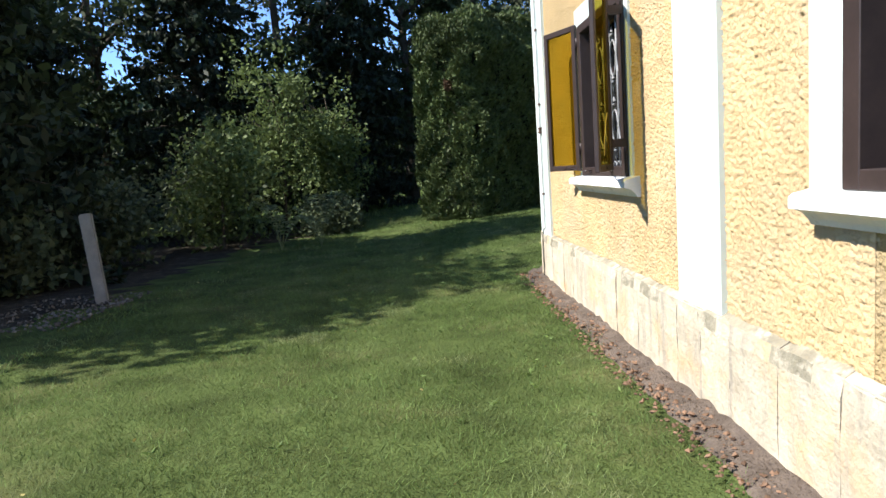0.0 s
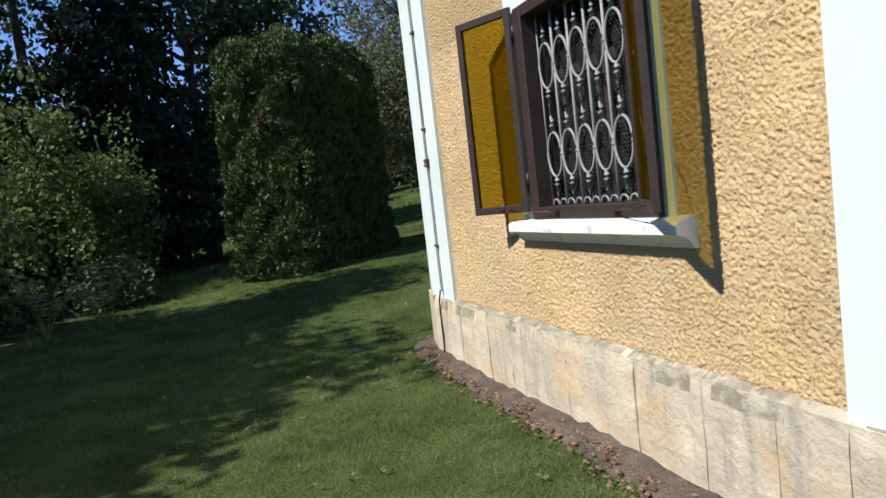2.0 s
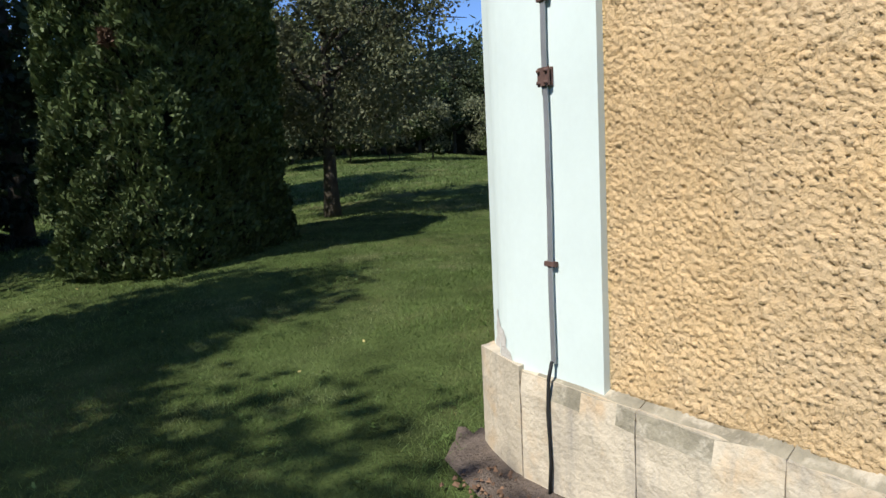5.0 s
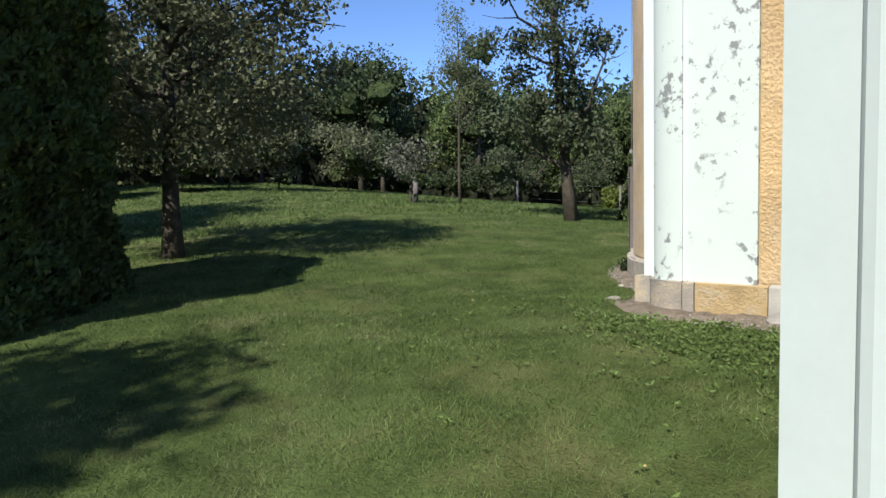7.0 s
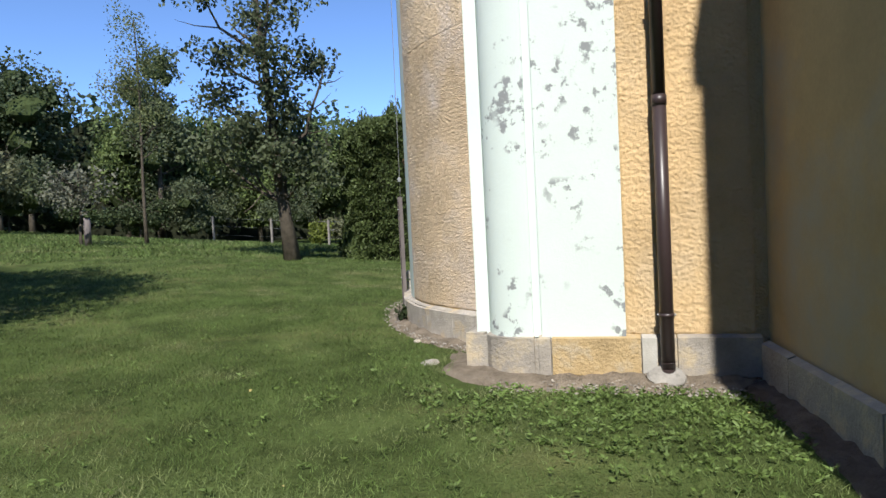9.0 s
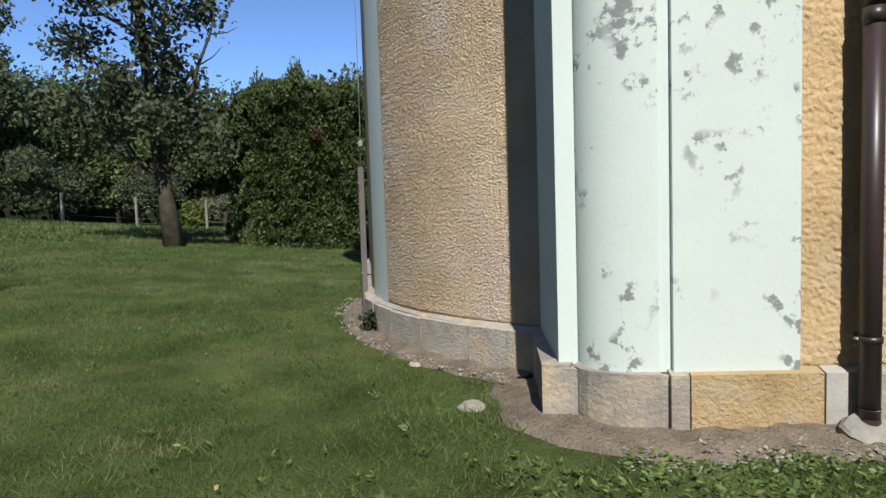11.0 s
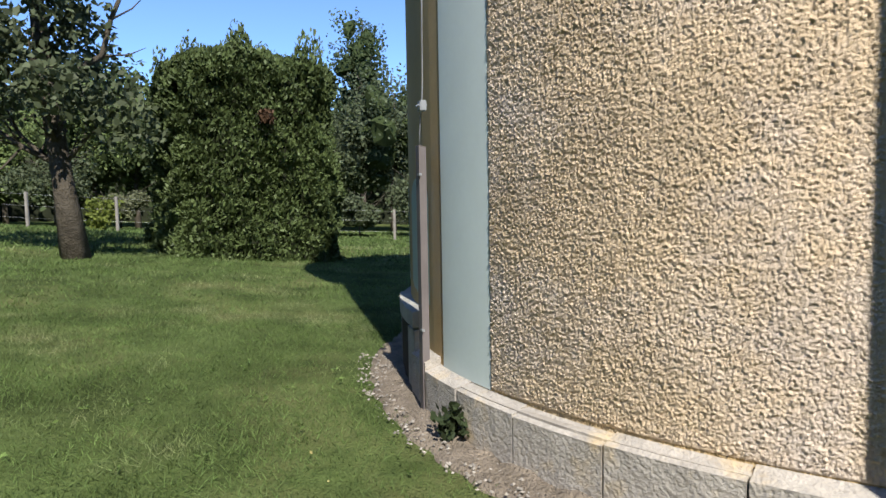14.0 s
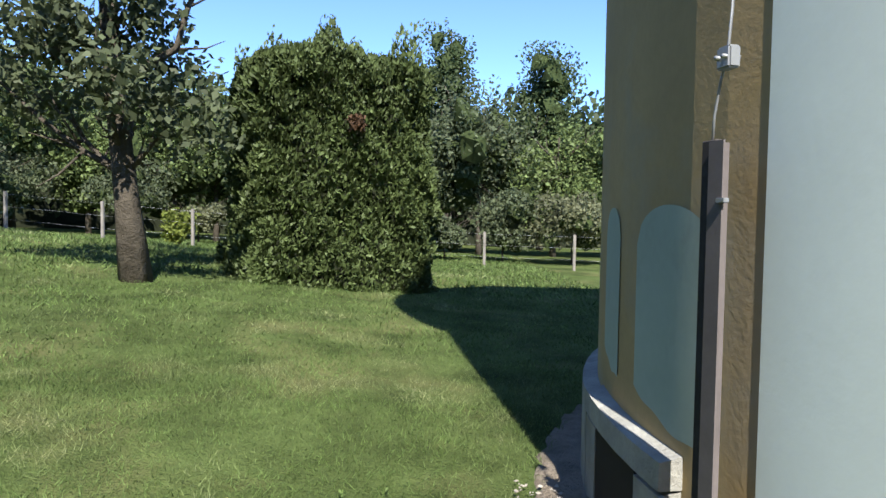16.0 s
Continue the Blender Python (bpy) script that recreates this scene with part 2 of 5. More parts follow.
def tube(name, pts, radii, material, parent=None, sides=8, label=""):
    bm = bmesh.new()
    add_tube(bm, pts, radii, sides)
    return part(name, bm, material, parent, label, smooth=True)


def ss(x, a, b):
    t = np.clip((np.asarray(x, float) - a) / (b - a), 0, 1)
    return t * t * (3 - 2 * t)


def ground_z(x, y):
    """The lie of the land: level by the nave, a low shelf at the apse, a meadow that climbs away to the north-east."""
    x, y = np.asarray(x, float), np.asarray(y, float)
    u = y - 12.5
    sp = np.where(u > 20, u, np.log1p(np.exp(np.minimum(u, 20))))
    sp = np.minimum(sp, 26 + 0.1 * np.maximum(sp - 26, 0))
    shelf = 0.02 + 0.28 * ss(x + 0.5 * (y - 8), 2, 7)
    hill = 0.09 * sp * (0.06 + 0.39 * ss(x, -1, 6) + 0.55 * ss(x, 4, 16)) * (1 - 0.6 * ss(x, 20, 36))
    wave = 0.025 * np.sin(x * 0.9 + 1.3) * np.sin(y * 0.7) + 0.012 * np.sin(x * 2.3) * np.sin(y * 2.9 + 0.5)
    return shelf + hill + wave


def gz(x, y):
    return float(ground_z(x, y))


def leaf_quads(rng, centres, size, spread=0.35, up=None, aspect=1.6):
    """One diamond-shaped leaf (or spray) per centre, turned at random, as arrays of corners and faces."""
    k = len(centres)
    a = rng.normal(size=(k, 3))
    if up is not None:
        a = a * spread + np.asarray(up)
    a /= np.linalg.norm(a, axis=1)[:, None] + 1e-9
    b = np.cross(a, rng.normal(size=(k, 3)))
    b /= np.linalg.norm(b, axis=1)[:, None] + 1e-9
    s = size * rng.uniform(0.6, 1.35, size=(k, 1))
    L, W = a * s * aspect / 2, b * s / 2
    v = np.stack([centres - L, centres + W - L * 0.1, centres + L, centres - W - L * 0.1], 1).reshape(-1, 3)
    f = np.arange(4 * k).reshape(-1, 4)
    return v, f


def quads_ob(name, v, f, material, parent=None):
    me = bpy.data.meshes.new(name)
    me.vertices.add(len(v))
    me.vertices.foreach_set("co", np.asarray(v, np.float32).ravel())
    k = f.shape[1]
    me.loops.add(f.size)
    me.loops.foreach_set("vertex_index", f.ravel().astype(np.int32))
    me.polygons.add(len(f))
    me.polygons.foreach_set("loop_start", np.arange(0, f.size, k, dtype=np.int32))
    me.polygons.foreach_set("loop_total", np.full(len(f), k, np.int32))
    me.update(calc_edges=True)
    me.materials.append(material)
    ob = new(name, me)
    if parent:
        ob.parent = parent
    return ob


def empty(name, x=0, y=0, z=0):
    ob = new(name)
    ob.location = (x, y, z)
    ob.empty_display_size = 0.2
    return ob


# ---- ground ----
def ground():
    xs = np.unique(np.concatenate([np.arange(-6, 26, 0.5), np.array([-400, -150, -70, -40, -25, -15, -10]), np.arange(26, 60, 2.0), np.array([70, 100, 160, 400])]))
    ys = np.unique(np.concatenate([np.arange(-4, 30, 0.5), np.array([-400, -150, -70, -30, -15, -8]), np.arange(30, 60, 2.0), np.array([70, 100, 160, 400])]))
    X, Y = np.meshgrid(xs, ys, indexing="ij")
    Z = ground_z(X, Y)
    v = np.stack([X, Y, Z], -1).reshape(-1, 3)
    nx, ny = len(xs), len(ys)
    i, j = np.meshgrid(np.arange(nx - 1), np.arange(ny - 1), indexing="ij")
    a = (i * ny + j).ravel()
    f = np.stack([a, a + ny, a + ny + 1, a + 1], 1)
    ob = quads_ob("ground", v, f, M_GRASS)
    ob.data.polygons.foreach_set("use_smooth", [True] * len(ob.data.polygons))
    tagged(ob, "mown green lawn that climbs gently into a meadow", "ground", kind="structure")


ground()

# ---- the building: plan ----
FACE = 2.30                      # plaster face of the nave, which runs along y
NAVE_END = [(2.44, 8.80), (7.60, 9.36)]
APSE_C, APSE_R = (11.90, 9.74), 3.62
WALL_TOP, APSE_TOP = 8.6, 8.0
PLINTH_A, PLINTH_B = 0.61, 0.69


def arc(cx, cy, r, a0, a1, k):
    return [(cx + r * math.cos(radians(a0 + (a1 - a0) * i / k)), cy + r * math.sin(radians(a0 + (a1 - a0) * i / k))) for i in range(k + 1)]


WINDOWS = [(1.26, 2.50), (5.0, 6.25)]
WIN_Z = (1.335, 2.675)


def nave_wall():
    bm = bmesh.new()
    ys = [-5.0]
    for a, b in WINDOWS:
        add_box(bm, (FACE, ys[-1], 0), (FACE + 0.55, a, WALL_TOP))
        add_box(bm, (FACE, a, 0), (FACE + 0.55, b, WIN_Z[0]))
        add_box(bm, (FACE, a, WIN_Z[1]), (FACE + 0.55, b, WALL_TOP))
        ys.append(b)
    add_box(bm, (FACE, ys[-1], 0), (FACE + 0.55, 8.6, WALL_TOP))
    bmesh.ops.remove_doubles(bm, verts=bm.verts[:], dist=1e-5)
    tagged(part("wall_west", bm, M_ROUGH), "ochre roughcast outer wall of the nave with two windows", "wall", kind="structure")
    (x0, y0), (x1, y1) = NAVE_END
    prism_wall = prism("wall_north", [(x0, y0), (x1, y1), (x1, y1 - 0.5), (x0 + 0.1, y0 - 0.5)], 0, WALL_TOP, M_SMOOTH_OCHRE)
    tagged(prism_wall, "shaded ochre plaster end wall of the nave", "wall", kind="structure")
    back = bmesh.new()
    add_box(back, (FACE, -5.5, 0), (16.0, -5.0, WALL_TOP))
    add_box(back, (15.5, -5.0, 0), (16.0, 8.0, WALL_TOP))
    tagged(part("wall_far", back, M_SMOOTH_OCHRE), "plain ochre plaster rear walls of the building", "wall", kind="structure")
    tagged(box("ceiling", (FACE + 0.55, -5.0, 5.0), (15.4, 8.0, 5.2), M_WHITE), "plain white ceiling inside the nave", "ceiling", kind="structure")
    tagged(box("floor", (FACE + 0.55, -5.0, 0.25), (15.4, 8.0, 0.4), M_CONCRETE), "dark floor inside the nave", "floor", kind="structure")


nave_wall()


def pilaster(name, poly, z0, material, label):
    ob = prism(name, poly, z0, WALL_TOP, material)
    return tagged(ob, label, "pilaster", kind="structure")


pilaster("trim_pilaster_flat", [(FACE + 0.02, 3.53), (FACE - 0.035, 3.53), (FACE - 0.035, 4.10), (FACE + 0.02, 4.10)], PLINTH_A - 0.02, M_WHITE,
         "flat white limewashed pilaster on the ochre wall")
pilaster("trim_pilaster_corner",
         [(FACE + 0.02, 7.94), (FACE - 0.035, 7.94), (FACE - 0.035, 8.44), *[(FACE + 0.02 - 0.055 * math.cos(radians(a)), 8.44 + 0.22 * math.sin(radians(a))) for a in (15, 30, 45, 60, 75, 90)],
          (2.335, 8.665), (2.395, 8.81), (2.62, 8.85), (2.6, 8.5)], PLINTH_A - 0.02, M_WHITE, "white limewashed corner pilaster with rounded edge and chamfer")

# ---- sacristy block and apse ----
SAC = [(7.60, 9.2), (7.60, 11.08), (7.66, 11.10), (7.88, 11.49), (8.70, 11.49), (9.6, 10.4), (9.6, 9.2)]
sac = prism("wall_sacristy", SAC, 0, WALL_TOP, M_ROUGH)
tagged(sac, "ochre roughcast wall between nave and apse", "wall", kind="structure")
pilaster("trim_pilaster_patched", [(7.62, 10.40), (7.555, 10.40), (7.555, 11.06), (7.62, 11.06)], PLINTH_B - 0.02, M_WHITE_WORN,
         "flat white pilaster with grey patches of flaked limewash")
tagged(box("trim_pilaster_groove", (7.592, 11.055, PLINTH_B - 0.02), (7.68, 11.15, WALL_TOP), M_WHITE), "white limewashed groove between two pilasters", "pilaster", kind="structure")
pilaster("trim_pilaster_round",
                  [(7.68, 11.13), (7.57, 11.13), *[(7.57 + 0.25 * (1 - math.cos(radians(a))), 11.13 + 0.40 * math.sin(radians(a))) for a in range(4, 89, 4)],
                   (7.90, 11.53)], PLINTH_B - 0.02, M_WHITE_WORN, "rounded white pilaster with flaked grey patches")
pilaster("trim_pilaster_edge", [(7.90, 11.533), (7.80, 11.533), (7.79, 11.645), (8.80, 11.655), (8.76, 11.533)], PLINTH_B - 0.02, M_WHITE, "white limewashed edge and shaded return of the corner pilaster")
apse = prism("wall_apse", arc(*APSE_C, APSE_R, 165, 108.0, 24) + [APSE_C], 0, APSE_TOP, M_ROUGH)
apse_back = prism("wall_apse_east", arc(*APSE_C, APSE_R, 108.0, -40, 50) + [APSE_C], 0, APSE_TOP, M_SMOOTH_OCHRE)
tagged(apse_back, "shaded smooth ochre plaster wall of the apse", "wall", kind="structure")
tagged(apse, "curved ochre roughcast wall of the apse", "wall", kind="structure")
pilaster("trim_pilaster_apse", arc(*APSE_C, APSE_R + 0.004, 116.8, 107.9, 48) + arc(*APSE_C, APSE_R - 0.1, 107.9, 116.8, 8), PLINTH_B, M_WHITE,
         "white pilaster strip on the curved apse wall")


def pebble_height(u, v, cell, seed):
    """Thrown-on roughcast: jittered pebbles of uneven size, some buried, over a slow swell."""
    rng = np.random.default_rng(seed)
    J = rng.uniform(0.15, 0.85, size=(128, 128, 2))
    A = rng.uniform(0.15, 1.0, size=(128, 128))
    q = np.stack([u / cell, v / cell], -1)
    i0 = np.floor(q).astype(int)
    h = np.zeros(u.shape)
    for di in (-1, 0, 1):
        for dj in (-1, 0, 1):
            i, j = i0[..., 0] + di, i0[..., 1] + dj
            c = J[i % 128, j % 128]
            dx, dy = q[..., 0] - i - c[..., 0], q[..., 1] - j - c[..., 1]
            t = A[i % 128, j % 128] * 6.28
            rx, ry = dx * np.cos(t) + dy * np.sin(t), (dy * np.cos(t) - dx * np.sin(t)) * 1.45
            d = np.sqrt(rx * rx + ry * ry)
            h = np.maximum(h, A[i % 128, j % 128] * np.clip(1.3 * (1 - d / 0.85), 0, 0.85))
    return h


def roughcast_coat(parent, place, u0, u1, v0, v1, step, depth, seed, hole=None, cell=0.0125, material=None):
    """A fine grid laid on a wall: place(u, v, out) gives the point that stands out from the wall."""
    us, vs = np.arange(u0, u1 + step / 2, step), np.arange(v0, v1 + step / 2, step)
    U, V = np.meshgrid(us, vs, indexing="ij")
    h = depth * (0.75 * pebble_height(U, V, cell, seed) + 0.5 * pebble_height(U + 3, V + 7, cell * 0.6, seed + 1) + 0.05 * np.sin(U * 21 + np.sin(V * 17)) * np.sin(V * 19)
                 + 0.13 * np.random.default_rng(seed + 2).normal(size=U.shape))
    edge = np.minimum(np.minimum(U - u0, u1 - U), np.minimum(V - v0, v1 - V))
    h = h * np.clip(edge / 0.01, 0, 1) + 0.002
    P = np.stack(place(U, V, h), -1).reshape(-1, 3)
    nu, nv = len(us), len(vs)
    i, j = np.meshgrid(np.arange(nu - 1), np.arange(nv - 1), indexing="ij")
    if hole:
        uc, vc = (U[:-1, :-1] + U[1:, 1:]) / 2, (V[:-1, :-1] + V[1:, 1:]) / 2
        keep = ~((uc > hole[0]) & (uc < hole[1]) & (vc > hole[2]) & (vc < hole[3]))
        i, j = i[keep], j[keep]
    a = (i * nv + j).ravel()
    ob = quads_ob("roughcast_coat", P, np.stack([a, a + 1, a + nv + 1, a + nv], 1), material or M_COAT, parent)
    return ob


M_COAT = mat("ochre_roughcast_coat", (0.72, 0.56, 0.385), 0.95, 0.16, 1.6, 90, 1.0, 150, 0.007, second=((0.66, 0.56, 0.48), 0.46, 0.68, 1.3), spec=0.1)
M_COAT_NAVE = mat("ochre_roughcast_coat_yellow", (0.67, 0.48, 0.265), 0.95, 0.15, 1.6, 90, 1.0, 150, 0.007, second=((0.58, 0.45, 0.29), 0.48, 0.70, 0.9), spec=0.1)
_nave = bpy.data.objects["wall_west"]
roughcast_coat(_nave, lambda u, v, h: (FACE - h, u, v), 4.105, 7.925, PLINTH_A, 2.75, 0.0071, 0.021, 21, (WINDOWS[1][0] - 0.02, WINDOWS[1][1] + 0.02, WIN_Z[0] - 0.1, WIN_Z[1] + 0.02), material=M_COAT_NAVE)
roughcast_coat(_nave, lambda u, v, h: (FACE - h, u, v), 2.4, 3.525, PLINTH_A, 2.6, 0.009, 0.021, 24, (1.0, 2.55, WIN_Z[0] - 0.1, WIN_Z[1] + 0.02), material=M_COAT_NAVE)
roughcast_coat(sac, lambda u, v, h: (7.60 - h, u, v), 9.45, 10.395, PLINTH_B, 3.6, 0.0105, 0.019, 27, material=M_COAT_NAVE)


def on_apse(u, v, h):
    a = u / APSE_R
    return APSE_C[0] + (APSE_R + h) * np.cos(a), APSE_C[1] + (APSE_R + h) * np.sin(a), v


roughcast_coat(apse, on_apse, radians(116.85) * APSE_R, radians(149) * APSE_R, PLINTH_B + 0.01, 3.7, 0.0051, 0.0148, 31, None, 0.0094)
roughcast_coat(apse, on_apse, radians(116.85) * APSE_R, radians(149) * APSE_R, 3.695, 5.3, 0.0125, 0.016, 35, None, 0.02)


def eaves():
    bm = bmesh.new()
    add_box(bm, (FACE - 0.25, -5.6, WALL_TOP), (7.5, 8.8, WALL_TOP + 0.3))
    tagged(part("trim_eaves_nave", bm, M_WHITE), "white plaster cornice under the nave roof", "cornice", kind="structure")
    tagged(prism("trim_eaves_apse", arc(*APSE_C, APSE_R + 0.37, 180, -60, 48), APSE_TOP, APSE_TOP + 0.35, M_WHITE), "white plaster cornice round the apse", "cornice", kind="structure")
    v = [(FACE - 0.3, -5.7, WALL_TOP + 0.3), (FACE - 0.3, 8.8, WALL_TOP + 0.3), (16.2, 8.8, WALL_TOP + 0.3), (16.2, -5.7, WALL_TOP + 0.3), (9.3, -3, WALL_TOP + 2.6), (9.3, 6.5, WALL_TOP + 2.6)]
    tagged(mesh_ob("roof", v, [(0, 1, 5, 4), (1, 2, 5), (2, 3, 4, 5), (3, 0, 4), (3, 2, 1, 0)], M_ROOF), "red tiled hipped roof of the nave", "roof", kind="structure")
    base = arc(*APSE_C, APSE_R + 0.47, 180, -60, 40)
    k = len(base)
    v = [(x, y, APSE_TOP + 0.35) for x, y in base] + [(APSE_C[0] + 1, APSE_C[1] - 1, APSE_TOP + 1.4)]
    tagged(mesh_ob("roof_apse", v, [(i, (i + 1) % k, k) for i in range(k)] + [tuple(range(k - 1, -1, -1))], M_ROOF), "red tiled half-cone roof of the apse", "roof", kind="structure")


eaves()


# ---- plants ----
M_LEAF_SHRUB = leaf_mat("bright_shrub_leaves", (0.135, 0.180, 0.060), island=0.35)
# leaf green darkened to the shade between boughs, for lumps that close the crowns
M_CROWN_SHADE = mat("inner_foliage", (0.046, 0.062, 0.024), 0.95, 0.35, 2.5, 14, 0, spec=0.05)

def trunk_mesh(rng, base, top, r0, r1, limbs, lean=0.15, sink=0.25):
    bm = bmesh.new()
    b, t = Vector(base), Vector(top)
    k = 7
    pts, rad = [], []
    for i in range(k + 1):
        s = i / k
        off = Vector((math.sin(s * 4 + base[0]), math.cos(s * 3.3 + base[1]), 0)) * lean * s
        pts.append(b.lerp(t, s) + off - Vector((0, 0, sink if i == 0 else 0)))
        rad.append(r0 * (1 - s) + r1 * s + (r0 * 0.35 if i == 0 else 0))
    add_tube(bm, pts, rad, 9)
    for s, d, length, r in limbs:
        i = min(k - 1, int(s * k))
        p = pts[i].lerp(pts[i + 1], s * k - i)
        d = Vector(d).normalized()
        ls, rs = [], []
        for j in range(5):
            q = j / 4
            ls.append(p + d * length * q + Vector((rng.normal() * 0.06 * length * q, rng.normal() * 0.06 * length * q, 0.22 * length * q * q)))
            rs.append(r * (1 - 0.8 * q))
        add_tube(bm, ls, rs, 6)
        for _ in range(3):
            q = rng.uniform(0.35, 0.9)
            p2 = ls[int(q * 4)]
            d2 = (d + Vector(rng.normal(size=3)) * 0.6).normalized()
            add_tube(bm, [p2, p2 + d2 * length * 0.25, p2 + d2 * length * 0.45 + Vector((0, 0, 0.1))], [r * 0.4, r * 0.25, r * 0.08], 5)
    return bm


def crown_points(rng, centre, radii, clumps, leaves, clump_r, hollow=0.55, droop=0.0):
    """Leaves gathered in uneven clumps through an ellipsoid, fewer inside, so that gaps show."""
    d = rng.normal(size=(clumps, 3))
    d /= np.linalg.norm(d, axis=1)[:, None]
    r = hollow + (1 - hollow) * rng.uniform(0, 1, size=(clumps, 1)) ** 0.7
    r *= rng.uniform(0.72, 1.12, size=(clumps, 1))
    c = np.asarray(centre) + d * r * np.asarray(radii)
    size = clump_r * rng.uniform(0.5, 1.3, size=clumps)
    pts = np.repeat(c, leaves, 0) + np.clip(rng.normal(size=(clumps * leaves, 3)), -1.35, 1.35) * np.repeat(size, leaves)[:, None] * np.array([1, 1, 0.7])
    pts[:, 2] -= droop * rng.uniform(0, 1, len(pts)) ** 2
    return pts


def lobed_crown(rng, centre, radii, lobes, total, z_min):
    """Dense crown: rounded boughs packed through an ellipsoid; leaf places on their skins, and a lump coloured as inner
    shade in each.
    """
    radii = np.asarray(radii)
    d = rng.normal(size=(lobes, 3))
    d /= np.linalg.norm(d, axis=1)[:, None]
    c = np.asarray(centre) + d * radii * rng.uniform(0.20, 0.76, size=(lobes, 1))
    size = min(radii[0], radii[2]) * rng.uniform(0.34, 0.58, size=lobes)
    own = rng.choice(lobes, size=total, p=size ** 2 / (size ** 2).sum())
    q = rng.normal(size=(total, 3))
    q /= np.linalg.norm(q, axis=1)[:, None]
    q[:, 2] = np.where(q[:, 2] < -0.3, -q[:, 2], q[:, 2])
    lump = 1 + 0.22 * np.sin(q[:, 0] * 7 + own) * np.sin(q[:, 1] * 6 + own * 2) * np.sin(q[:, 2] * 7)
    pts = c[own] + q * (size[own] * lump * rng.uniform(0.55, 1.10, total))[:, None] * np.array([1.12, 1.12, 1.08])
    pts[:, 2] = np.maximum(pts[:, 2], z_min)
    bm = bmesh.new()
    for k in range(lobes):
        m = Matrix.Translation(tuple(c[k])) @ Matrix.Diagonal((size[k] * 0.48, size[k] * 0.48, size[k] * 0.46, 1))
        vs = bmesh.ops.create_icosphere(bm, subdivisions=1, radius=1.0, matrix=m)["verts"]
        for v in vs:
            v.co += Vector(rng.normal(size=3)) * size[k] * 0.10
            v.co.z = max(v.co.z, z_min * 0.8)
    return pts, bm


def tree(name, label, x, y, height, trunk_r, crown_r, material, seed, clumps=140, leaves=45, leaf=0.10, crown_low=0.25, clump_r=0.42, bark=None, top_shift=(0, 0), group="", hollow=0.45, droop=0.0, lobes=0):
    rng = np.random.default_rng(seed)
    z = gz(x, y)
    root = empty(name, x, y, z)
    low = height * crown_low
    mid = (low + height) / 2
    rad = (crown_r, crown_r * rng.uniform(0.85, 1.1), (height - low) / 2)
    limbs = []
    for k in range(7):
        a = k * 2.4 + seed
        s = rng.uniform(0.35, 0.85)
        limbs.append((s, (math.cos(a), math.sin(a), rng.uniform(0.25, 0.8)), crown_r * rng.uniform(0.6, 0.95), trunk_r * 0.45))
    bm = trunk_mesh(rng, (0, 0, 0), (top_shift[0], top_shift[1], height * 0.85), trunk_r, trunk_r * 0.25, limbs)
    part("trunk", bm, bark or M_BARK, root, smooth=True)
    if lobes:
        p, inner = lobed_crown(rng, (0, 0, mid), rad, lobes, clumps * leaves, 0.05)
        part("inner_foliage", inner, M_CROWN_SHADE, root)
    else:
        p = crown_points(rng, (top_shift[0] * 0.7, top_shift[1] * 0.7, mid), rad, clumps, leaves, clump_r, hollow, droop)
    quads_ob("crown", *leaf_quads(rng, p, leaf), material, root)
    return tagged(root, label, "tree", group)


